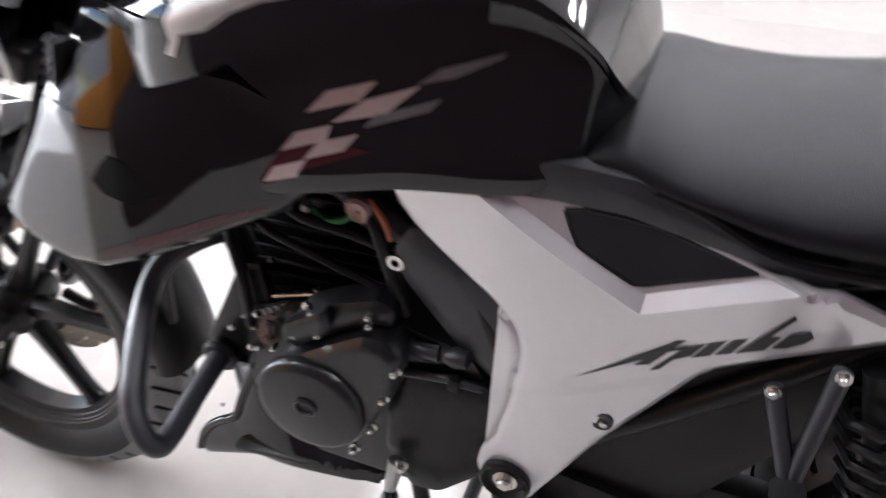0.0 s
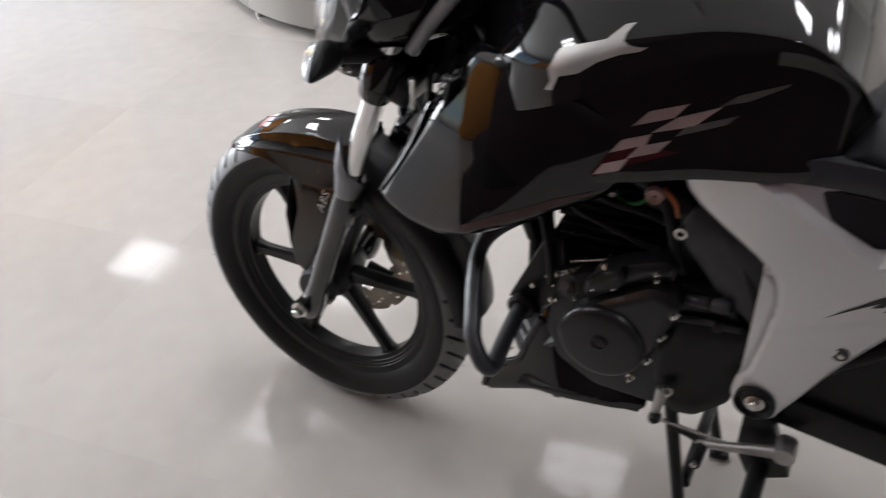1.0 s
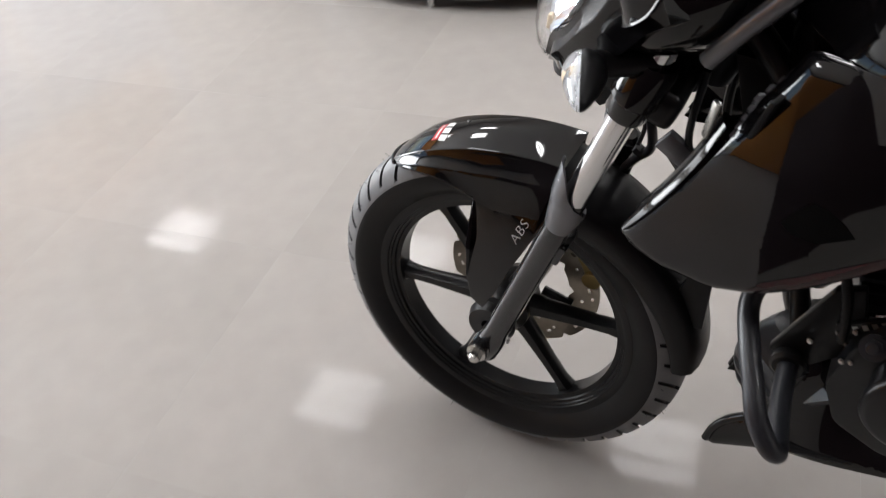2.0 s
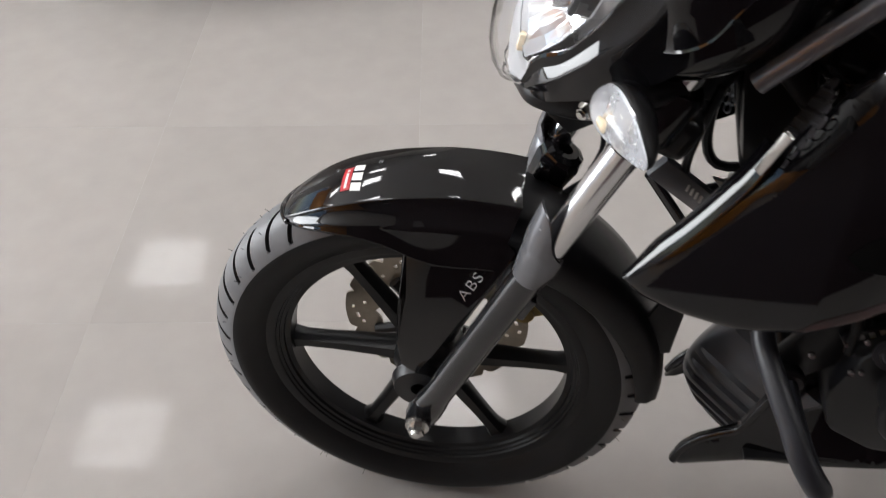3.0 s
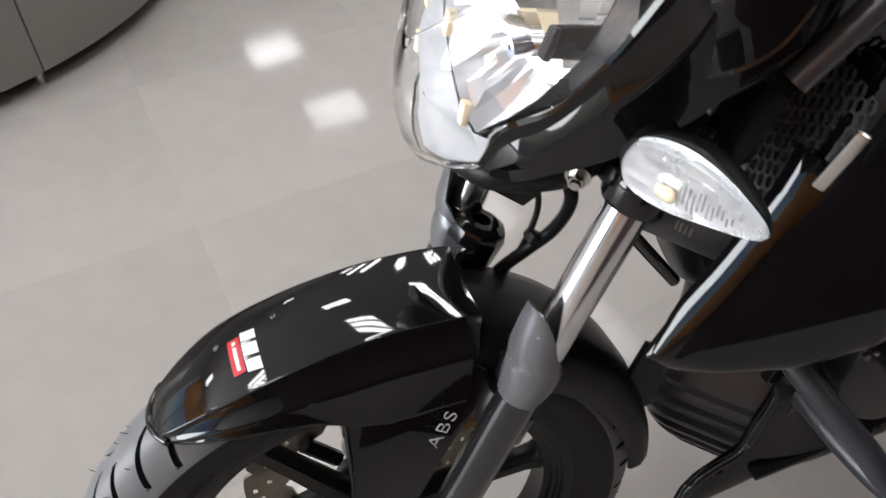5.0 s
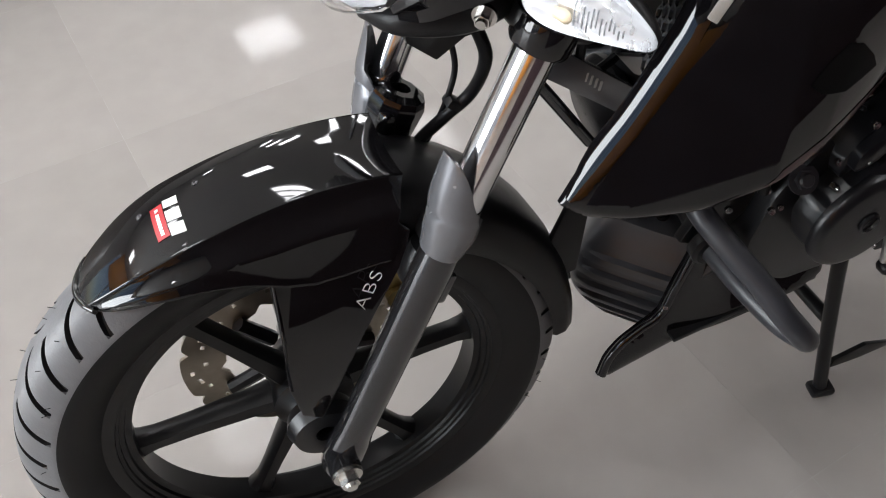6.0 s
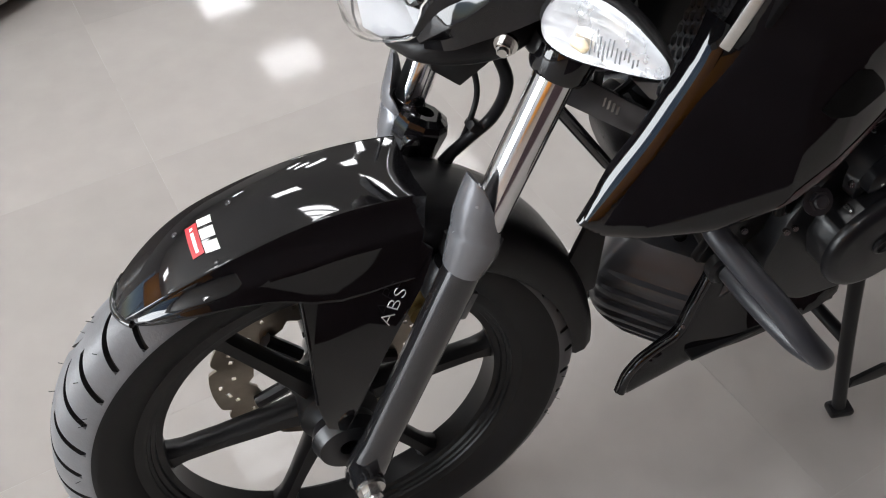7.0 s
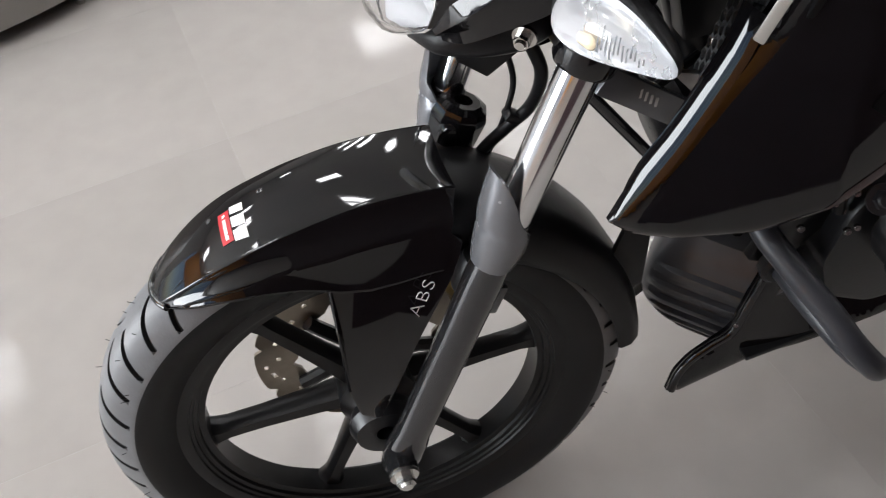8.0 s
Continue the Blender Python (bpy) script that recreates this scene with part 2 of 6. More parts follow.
def film(name, outlines, tree, mat, parent, way=(0, 1, 0), lift=0.0008, label="", cuts=0.012, start=-0.6):
    """A thin film with outlines of (x, z), laid on a surface along way."""
    bm = bmesh.new()
    for outline in outlines:
        own = bmesh.new()
        f = own.faces.new([own.verts.new((x, start, z)) for x, z in outline])
        bmesh.ops.triangulate(own, faces=[f])
        for _ in range(4):
            long = [e for e in own.edges if e.calc_length() > cuts]
            if not long:
                break
            bmesh.ops.subdivide_edges(own, edges=long, cuts=1)
            bmesh.ops.triangulate(own, faces=own.faces)
        merged(own, bm)
    way = Vector(way).normalized()
    for v in bm.verts:
        hit, normal, _, _ = tree.ray_cast(v.co, way)
        if hit is None:
            hit, normal, _, _ = tree.find_nearest(v.co + way * (0.6 - 0.14))
        if normal.dot(way) > 0:
            normal = -normal
        v.co = hit + normal * lift
    return part(name, bm, mat, parent, label, angle=80)


def lettering(name, text, size, at, along, up, mat, parent, depth=0.0004, label="", shear=0.0, stretch=1.0):
    """Raised letters that start at a point, run along one way and stand up another."""
    cu = bpy.data.curves.new(name, "FONT")
    cu.body, cu.size, cu.extrude, cu.shear, cu.offset, cu.space_character = text, size, depth, shear, -0.0005, 1.12
    tmp = bpy.data.objects.new(name, cu)
    scene.collection.objects.link(tmp)
    me = bpy.data.meshes.new_from_object(tmp.evaluated_get(bpy.context.evaluated_depsgraph_get()))
    bpy.data.objects.remove(tmp)
    a, u = Vector(along).normalized(), Vector(up).normalized()
    w = a.cross(u)
    m = Matrix((a * stretch, u, w)).transposed().to_4x4()
    m.translation = at
    me.transform(m)
    me.materials.clear()
    me.materials.append(mat)
    ob = new(name, me)
    ob.parent = parent
    if label:
        ob["label"] = label
    return ob


# ---- the room ----
def build_room():
    x0, x1, y0, y1, h = ROOM
    t = 0.2

    def wall(name, a, b, hole=None, mat=WHITE_WALL, label="plain white painted showroom wall"):
        """A wall slab from corner a to corner b, with an opening if asked."""
        bm = bmesh.new()
        if hole is None:
            box(((a[0] + b[0]) / 2, (a[1] + b[1]) / 2, (a[2] + b[2]) / 2), [abs(q - p) for p, q in zip(a, b)], bevel=0, bm=bm)
        else:
            lo, hi, z0, z1 = hole
            for p, q in (((a[0], a[1], a[2]), (b[0], lo, b[2])), ((a[0], hi, a[2]), (b[0], b[1], b[2])),
                         ((a[0], lo, a[2]), (b[0], hi, z0)), ((a[0], lo, z1), (b[0], hi, b[2]))):
                box([(u + v) / 2 for u, v in zip(p, q)], [abs(v - u) for u, v in zip(p, q)], bevel=0, bm=bm)
        return tagged(part(name, bm, mat), label, "wall", kind="structure")

    wall("wall_north", (x0 - t, y1, 0), (x1 + t, y1 + t, h))
    wall("wall_south", (x0 - t, y0 - t, 0), (x1 + t, y0, h), None, DARK_WALL, "dark maroon painted showroom wall")
    wall("wall_east", (x1, y0, 0), (x1 + t, y1, h))
    # added out of view: gives the black paint something dark to mirror
    wall("wall_reflected", (-0.4, -1.42, 0), (x1, -1.27, h), None, DARK_WALL, "unseen dark maroon wall added to darken the bike's reflections")
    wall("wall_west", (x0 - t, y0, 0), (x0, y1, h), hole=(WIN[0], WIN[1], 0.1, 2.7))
    bm = box(((x0 + x1) / 2, (y0 + y1) / 2, h + 0.1), (x1 - x0 + 2 * t, y1 - y0 + 2 * t, 0.2), bevel=0)
    tagged(part("ceiling", bm, CEILING_WHITE), "plain white board ceiling over the showroom", "ceiling", kind="structure")
    tagged(part("pavement", box((x0 - 15.2, (y0 + y1) / 2, -0.1), (30, 60, 0.1), bevel=0), GROUT), "pale concrete street outside the shop front", "pavement", kind="structure")
    # the glazed shop front
    win = tagged(new("window_1"), "tall glazed shop front with slim white frames", "window", kind="structure")
    n = 5
    step = (WIN[1] - WIN[0]) / n
    for k in range(n + 1):
        part("window_frame", box((x0 - 0.1, WIN[0] + k * step, 1.4), (0.08, 0.06, 2.6), bevel=0.004), FRAME_WHITE, win)
    for k in range(n):
        pane = part("pane", box((x0 - 0.1, WIN[0] + (k + 0.5) * step, 1.4), (0.008, step - 0.06, 2.56), bevel=0), LENS, win)
        pane.visible_shadow = False


WIN = (-3.5, 4.0)


def build_floor():
    x0, x1, y0, y1, _ = ROOM
    bed = tagged(part("floor", box(((x0 + x1) / 2, (y0 + y1) / 2, -0.0502), (x1 - x0 + 0.3, y1 - y0 + 0.3, 0.1), bevel=0), GROUT),
                 "polished beige vitrified floor tiles with thin joints", "floor", kind="structure")
    # a joint crossing lies at CROSS; the joints run turned by TILE_TURN
    size, gap = 0.618, 0.0012
    s = size - gap
    own = bmesh.new()
    bmesh.ops.create_cube(own, size=1.0, matrix=Matrix.LocRotScale((0, 0, -0.005), None, (s, s, 0.01)))
    me = bpy.data.meshes.new("tile")
    own.to_mesh(me)
    own.free()
    me.materials.append(TILE)
    c, sn = math.cos(TILE_TURN), math.sin(TILE_TURN)
    near, rest = [], []
    for i in range(-30, 31):
        for j in range(-30, 31):
            u, v = (i + 0.5) * size, (j + 0.5) * size
            x, y = CROSS[0] + c * u - sn * v, CROSS[1] + sn * u + c * v
            if x0 + 0.1 < x < x1 - 0.1 and y0 + 0.1 < y < y1 - 0.1:
                (near if -3.4 < x < 2.6 and -1.6 < y < 4.6 else rest).append((x, y))
    for x, y in near:
        ob = new("tile", me)
        ob.parent = bed
        ob.matrix_basis = pose(x, y, 0, 0, 0, math.degrees(TILE_TURN))
    bm = bmesh.new()
    for x, y in rest:
        half = s / 2
        q = [(x + c * a - sn * b, y + sn * a + c * b) for a, b in ((-half, -half), (half, -half), (half, half), (-half, half))]
        rings(bm, [[(px, py, z) for px, py in q] for z in (-0.01, 0.0)])
    tagged(part("far_tiles", bm, TILE, bed), kind="stuff")


CROSS = (-0.691, 0.196)


def ceiling_light():
    e = tagged(new("ceiling_light"), "square white recessed ceiling light with three glowing strips", "ceiling light", group="ceiling light panels")
    bm = bmesh.new()
    for dx, dy, sx, sy in ((0, 0.255, 0.54, 0.03), (0, -0.255, 0.54, 0.03), (0.255, 0, 0.03, 0.48), (-0.255, 0, 0.03, 0.48)):
        box((dx, dy, -0.008), (sx, sy, 0.016), bevel=0.002, bm=bm)
    part("frame", bm, FRAME_WHITE, e)
    part("tray", box((0, 0, -0.003), (0.48, 0.48, 0.006), bevel=0), FRAME_WHITE, e)
    for dy in (-0.155, 0.0, 0.155):
        part("light_strip", box((0, dy, -0.009), (0.47, 0.098, 0.008), bevel=0.002), LIGHT_PANEL, e, "bright glowing diffuser strip")
    return e


def build_lights():
    x0, x1, y0, y1, h = ROOM
    first = ceiling_light()
    a, b, base = Vector((1.96, 0.45)), Vector((-0.25, 1.38)), Vector((-2.15, 1.65))
    # (2, -2) is an added light, unseen, that brightens silver panel and tank rear
    grid = ((0, 0), (1, 0), (2, 0), (0, 1), (-1, 1), (2, 1), (0, -1), (1, -1), (0, -2), (2, -2))
    # the last three spots are added too, for a bright band on the tank
    spots = [base + a * i + b * j for i, j in grid] + [Vector(p) for p in ((0.81, 5.73), (0.45, 6.97), (0.22, 8.9), (-1.9, 8.4), (2.8, 6.2), (2.5, 7.5), (3.48, 4.38), (4.2, 5.6), (4.0, 7.0))]
    spots = [p for p in spots if x0 + 0.6 < p.x < x1 - 0.6 and -1.3 < p.y < y1 - 0.6]
    turn = math.degrees(TILE_TURN)
    first.matrix_basis = pose(spots[0].x, spots[0].y, h, 0, 0, turn)
    for p in spots[1:]:
        copy_thing(first, pose(p.x, p.y, h, 0, 0, turn))


def build_podium():
    """The round white display podium."""
    e = tagged(new("display_podium"), "round white laminate display podium on a dark recessed plinth", "podium")
    e.location = (-1.075, 2.425, 0)
    part("plinth", lathe([(0, 0.001), (0, 0.93), (0.07, 0.93), (0.07, 0.001)], (0, 0, 0), (0, 0, 1), 96), PLINTH_DARK, e)
    for k in range(12):
        a0, a1 = 2 * math.pi * (k + 0.004) / 12, 2 * math.pi * (k + 0.996) / 12
        loops = []
        for q in range(13):
            a = a0 + (a1 - a0) * q / 12 + 0.1
            loops.append([(r * math.cos(a), r * math.sin(a), z) for r, z in ((1.005, 0.045), (1.025, 0.045), (1.025, 0.62), (1.005, 0.62))])
        bm = bmesh.new()
        rings(bm, loops)
        part("side_panel", soften(bm, 0.002, 1), PODIUM_WHITE, e)
        a = 2 * math.pi * k / 12 + 0.1
        part("levelling_foot", rod((0.985 * math.cos(a), 0.985 * math.sin(a), 0), (0.985 * math.cos(a), 0.985 * math.sin(a), 0.06), 0.014), STEEL, e)
    part("top", lathe([(0.62, 0.001), (0.62, 1.03), (0.66, 1.03), (0.66, 0.001)], (0, 0, 0), (0, 0, 1), 96), PODIUM_WHITE, e)


build_room()
build_floor()
build_lights()
build_podium()


def display_board():
    """A tall plain board that the black paint mirrors."""
    e = tagged(new("display_board"), "tall plain orange display board standing on the floor", "display board")
    e.matrix_basis = pose(-3.1, -3.55, 0, 0, 0, -48)
    part("panel", box((0, 0, 1.15), (2.9, 0.04, 2.1), bevel=0.006), ORANGE_BOARD, e)
    for x in (-0.7, 0.7):
        part("foot", box((x, 0, 0.05), (0.08, 0.5, 0.1), bevel=0.01), PLINTH_DARK, e)


display_board()


def hanging_banner():
    """An orange sign board below the ceiling near the shop front, seen only as a reflection."""
    e = tagged(new("hanging_banner"), "orange sign board hung below the ceiling by rods", "banner")
    e.matrix_basis = pose(-5.02, 2.3, 3.0, 0, 0, 90)
    part("board", box((0, 0, -0.60), (2.4, 0.04, 1.0), bevel=0.006), ORANGE_BOARD, e)
    for x in (-0.6, 0.6):
        part("rod", rod((x, 0, 0), (x, 0, -0.16), 0.006, 10), STEEL, e)


hanging_banner()


# ---- the motorcycle ----
# It faces -x; its left side faces -y; the front axle stands over the origin.
AXLE_Z = 0.297
RAKE = radians(23.2)
UP_FORK = Vector((math.sin(RAKE), 0, math.cos(RAKE)))
FWD_FORK = Vector((-math.cos(RAKE), 0, math.sin(RAKE)))
LEG_Y = 0.095
bike = tagged(new("motorcycle"), "black and silver commuter sports motorcycle parked upright on its centre stand", "motorcycle")


def on_fork(s, y=0.0, ahead=0.0):
    """A point s up the fork from the axle."""
    return Vector((0.014, y, AXLE_Z)) + UP_FORK * s + FWD_FORK * ahead


def tyre(radius, half, groove=0.006, pitch=44, fine=8):
    """A tyre about y with curved slanting grooves cut into its tread; its columns follow the grooves."""
    prof = [(-0.58, 0.733), (-0.78, 0.765), (-0.95, 0.815), (-1.0, 0.852)]
    first = len(prof)
    m = 41
    for k in range(m):
        u = -0.985 + 1.97 * k / (m - 1)
        prof.append((u, 1.0 - 0.118 * abs(u / 0.985) ** 2.8))
    last = len(prof) - 1
    prof += [(1.0, 0.852), (0.95, 0.815), (0.78, 0.765), (0.58, 0.733), (0.3, 0.745), (-0.3, 0.745)]
    steps = [0.0, 0.012, 0.178, 0.19] + [0.19 + (1 - 0.19) * (k + 1) / (fine + 1) for k in range(fine)]
    bm = bmesh.new()
    rows = []
    for p in range(pitch):
        for c, frac in enumerate(steps):
            row = []
            for j, (u, q) in enumerate(prof):
                a, r = abs(u), q * radius
                along = p + frac + 1.35 * max(0.0, min(a, 0.92) - 0.04) ** 0.62 + (0.5 if u > 0 else 0.0) * min(1, a / 0.06)
                t = 2 * math.pi * along / pitch
                reach = (0.06, 0.84) if (p + (u > 0)) % 2 else (0.28, 0.93)
                if first <= j <= last and c in (1, 2) and reach[0] < a < reach[1]:
                    r -= groove
                row.append(bm.verts.new((-r * math.cos(t), u * half, -r * math.sin(t))))
            rows.append(row)
    k = len(prof)
    for a, b in zip(rows, rows[1:] + rows[:1]):
        for j in range(k):
            f = bm.faces.new((a[j], a[(j + 1) % k], b[(j + 1) % k], b[j]))
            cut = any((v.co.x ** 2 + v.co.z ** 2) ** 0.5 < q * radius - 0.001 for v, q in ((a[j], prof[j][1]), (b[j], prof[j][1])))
            # tread blocks take the painted sheen; grooves and sidewalls stay dark rubber
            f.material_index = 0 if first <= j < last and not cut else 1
    return bm


def hairs(radius, half, count):
    """The thin rubber vent hairs of a new tyre."""
    bm = bmesh.new()
    for _ in range(count):
        t, u = random.uniform(0, 2 * math.pi), random.choice((-0.86, -0.55, 0.1, 0.55, 0.86, 0.93))
        r = radius * (1 - 0.118 * abs(u) ** 2.8) - 0.001
        p = Vector((-r * math.cos(t), u * half, -r * math.sin(t)))
        d = Vector((-math.cos(t), u * 0.6 + random.uniform(-0.3, 0.3), -math.sin(t))).normalized()
        rod(p, p + d * random.uniform(0.004, 0.009), 0.0004, 3, bm=bm)
    return bm


def moved(bm, x, y, z):
    bmesh.ops.translate(bm, verts=bm.verts, vec=(x, y, z))
    return bm


def alloy_wheel(name, centre, radius, half, label, hub=0.045, hub_half=0.052, phase=2.5, spokes=6, dish=0.0):
    """A cast wheel: the rim, its hub and its spokes."""
    rim = bmesh.new()
    prof = [(-half, 0.75), (-half, 0.715), (-half * 0.95, 0.703), (-half * 0.86, 0.700), (-half * 0.82, 0.690), (-half * 0.72, 0.687), (-half * 0.68, 0.672), (-half * 0.55, 0.668), (-half * 0.5, 0.644),
            (half * 0.5, 0.644), (half * 0.55, 0.668), (half * 0.68, 0.672), (half * 0.72, 0.687), (half * 0.82, 0.690), (half * 0.86, 0.700), (half * 0.95, 0.703), (half, 0.715), (half, 0.75)]
    lathe([(a, q * radius) for a, q in prof], centre, n=120, bm=rim)
    wheel = part(name, rim, SATIN_BLACK, bike, label, angle=25)
    h = lathe([(-hub_half, 0.012), (-hub_half, hub * 0.62), (-hub_half * 0.75, hub * 0.72), (-hub_half * 0.5, hub), (hub_half * 0.5, hub), (hub_half * 0.75, hub * 0.8), (hub_half, hub * 0.7), (hub_half, 0.012)], centre, n=40)
    part("hub", moved(h, 0, dish, 0), SATIN_BLACK, wheel)
    for k in range(spokes):
        a = radians(phase + 360 / spokes * k)
        d, side = Vector((-math.cos(a), 0, -math.sin(a))), Vector((math.sin(a), 0, -math.cos(a)))
        loops = []
        for r, w, t in ((hub * 0.8, 0.018, 0.017), (hub * 1.5, 0.0145, 0.0145), (0.45 * radius, 0.0115, 0.0125), (0.585 * radius, 0.011, 0.0125), (0.63 * radius, 0.014, 0.0135), (0.66 * radius, 0.021, 0.014)):
            loops.append([Vector(centre) + d * r + side * w * x + Vector((0, t * y + dish, 0)) for x, y in ((-1, -0.35), (-0.55, -1), (0.55, -1), (1, -0.35), (1, 0.35), (0.55, 1), (-0.55, 1), (-1, 0.35))])
        bm = bmesh.new()
        rings(bm, loops)
        part("spoke", bm, SATIN_BLACK, wheel)
    return wheel


def petal_disc(r_out=0.133, r_in=0.082, y=0.0, thick=0.004, petals=10):
    """A wavy brake disc with slots cut through it."""
    bm = bmesh.new()
    n, m = 240, 10
    grid = []
    for j in range(n):
        t = 2 * math.pi * j / n
        w = (t * petals / (2 * math.pi)) % 1.0
        dip = 0.009 * max(0.0, 1 - abs(w - 0.5) / 0.10)
        dip_in = 0.008 * max(0.0, 1 - abs(((w + 0.5) % 1.0) - 0.5) / 0.2)
        ro, ri = r_out - dip, r_in + dip_in
        grid.append([bm.verts.new((-(ri + (ro - ri) * k / m) * math.cos(t), y, -(ri + (ro - ri) * k / m) * math.sin(t))) for k in range(m + 1)])
    for j in range(n):
        w = (j / n * petals) % 1.0
        for k in range(m):
            slot = (k == 6 and 0.08 < w < 0.2) or (k == 5 and 0.27 < w < 0.36) or (k == 4 and 0.68 < w < 0.78) or (k == 7 and 0.84 < w < 0.95)
            if not slot:
                a, b = grid[j], grid[(j + 1) % n]
                bm.faces.new((a[k], a[k + 1], b[k + 1], b[k]))
    res = bmesh.ops.extrude_face_region(bm, geom=list(bm.faces))
    for v in res["geom"]:
        if isinstance(v, bmesh.types.BMVert):
            v.co.y += thick
    loose = [v for v in bm.verts if not v.link_faces]
    bmesh.ops.delete(bm, geom=loose, context="VERTS")
    return bm


def front_wheel():
    rim = alloy_wheel("front_wheel", (0, 0, AXLE_Z), AXLE_Z, 0.03, "black six-spoke alloy wheel", dish=0.007)
    ty = part("tyre", moved(tyre(AXLE_Z, 0.046), 0, 0, AXLE_Z), TREAD_SHEEN, rim, "new grooved rubber tyre", angle=30)
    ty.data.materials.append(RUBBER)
    part("rubber_hairs", moved(hairs(AXLE_Z, 0.046, 90), 0, 0, AXLE_Z), RUBBER, rim)["kind"] = "stuff"
    part("brake_disc", moved(petal_disc(), 0, 0.063, AXLE_Z), DISC_STEEL, rim, "wavy drilled steel brake disc")
    for k in range(5):
        a = radians(20 + 72 * k)
        d = Vector((-math.cos(a), 0, -math.sin(a)))
        part("disc_arm", moved(rod(d * 0.04, d * 0.092, 0.009, 8), 0, 0.057, AXLE_Z), ENGINE_BLACK, rim)
    bm = lathe([(-0.008, 0.012), (-0.008, 0.034), (0.006, 0.04), (0.02, 0.036), (0.02, 0.012)], (0, -0.058, AXLE_Z), n=36)
    part("speed_sensor_ring", bm, ENGINE_BLACK, rim)
    # the bars are turned a touch to the right
    turn = Matrix.Translation((0, -0.008, AXLE_Z)) @ Euler((radians(-2.6), 0, radians(-1.0))).to_matrix().to_4x4() @ Matrix.Translation((0, 0, -AXLE_Z))
    rim.matrix_basis = turn
    part("hub_stripe", rod((0.032, -0.066, AXLE_Z - 0.022), (0.035, -0.066, AXLE_Z - 0.012), 0.003, 8), DECAL_WHITE, rim)


def fork():
    for sgn in (-1, 1):
        y = sgn * LEG_Y
        leg = bmesh.new()
        prof = [(-0.034, 0.004), (-0.034, 0.018), (-0.027, 0.0210), (0.0, 0.0220), (0.02, 0.0208), (0.034, 0.0188), (0.20, 0.0188), (0.270, 0.0188), (0.290, 0.0180), (0.342, 0.0175), (0.342, 0.004)]
        lathe(prof, on_fork(0, y), UP_FORK, 32, bm=leg)
        a = on_fork(0.0, y) + Vector((-0.009, 0, 0))
        rod(a + Vector((0, sgn * 0.004, 0)), a + Vector((0, sgn * 0.03, 0)), 0.017, 24, bm=leg)
        box(on_fork(0.245, y + sgn * 0.0, 0.0) + FWD_FORK * -0.016, (0.018, 0.016, 0.035), (0, math.degrees(RAKE), 0), 0.003, bm=leg)
        f = part("fork_leg", leg, FORK_GREY, bike, "dark grey telescopic fork lower leg")
        part("stanchion", rod(on_fork(0.3, y), on_fork(0.735, y), 0.0168, 32), CHROME, f, "polished chrome fork tube")
        # plastic sleeve in front of the tube
        bm = bmesh.new()
        loops = []
        for s, r, span, ahead in ((0.290, 0.0217, 179, 0.0), (0.298, 0.0234, 179, 0.0), (0.308, 0.0256, 179, 0.0005), (0.317, 0.0266, 179, 0.001), (0.325, 0.0270, 172, 0.002), (0.333, 0.0270, 150, 0.004), (0.341, 0.0266, 126, 0.0065), (0.349, 0.0260, 108, 0.0085), (0.358, 0.0254, 96, 0.010), (0.368, 0.0248, 86, 0.0115), (0.377, 0.0236, 74, 0.0135), (0.384, 0.0216, 60, 0.016), (0.388, 0.0190, 44, 0.019), (0.390, 0.0174, 20, 0.021)):
            near = span if s < 0.327 else max(14, span * (0.40 if s < 0.345 else 0.26))
            outer, inner = [], []
            for k in range(17):
                a = radians(-span + (span + near) * k / 16)
                d = FWD_FORK * math.cos(a) + Vector((0, -sgn * math.sin(a), 0))
                outer.append(on_fork(s, y - sgn * 0.0005, ahead) + d * r * 0.91)
                inner.append(on_fork(s, y - sgn * 0.0005, ahead) + d * (r * 0.91 - 0.003))
            loops.append(outer + inner[::-1])
        rings(bm, loops)
        part("fork_sleeve", bm, GUARD_GREY, f, "grey plastic sleeve round the fork tube", angle=50)
        bm = lathe([(-0.042, 0.0155), (-0.042, 0.0225), (-0.038, 0.0245), (-0.020, 0.0245), (-0.016, 0.028), (0.03, 0.028), (0.036, 0.024), (0.036, 0.0155)], on_fork(0.53, y), UP_FORK, 28)
        part("clamp_collar", bm, GLOSS_BLACK, f)
        ax = on_fork(0.0, y) + Vector((-0.009, sgn * 0.03, 0))
        part("axle_nut", hexbolt(ax, (0, sgn, 0), 0.0105, 0.014), STEEL, f, "zinc-plated axle nut")
        bm = lathe([(-0.02, 0.010), (-0.02, 0.020), (-0.014, 0.022), (0.012, 0.022), (0.018, 0.020), (0.018, 0.010)], on_fork(0.258, y * 0.82, -0.004), UP_FORK, 28)
        part("mudguard_clamp", bm, SATIN_BLACK, f, "black clamp that holds the mudguard")
    # hose holder on the right leg
    bm = lathe([(-0.026, 0.010), (-0.026, 0.020), (-0.022, 0.025), (0.014, 0.029), (0.024, 0.026), (0.028, 0.018), (0.028, 0.010)], (0.145, 0.072, 0.582), UP_FORK, 10)
    rod((0.136, 0.050, 0.556), (0.126, 0.030, 0.535), 0.009, 12, bm=bm)
    box((0.132, 0.050, 0.588), (0.016, 0.014, 0.022), (0, 24, 20), 0.003, bm=bm)
    part("hose_holder", bm, GLOSS_BLACK, bike, "black clamp on the fork leg that holds the hose", angle=25)
    part("holder_bolt", hexbolt((0.138, 0.052, 0.556), (-0.4, -0.8, 0.3), 0.0045, 0.006), FORK_GREY, bike)
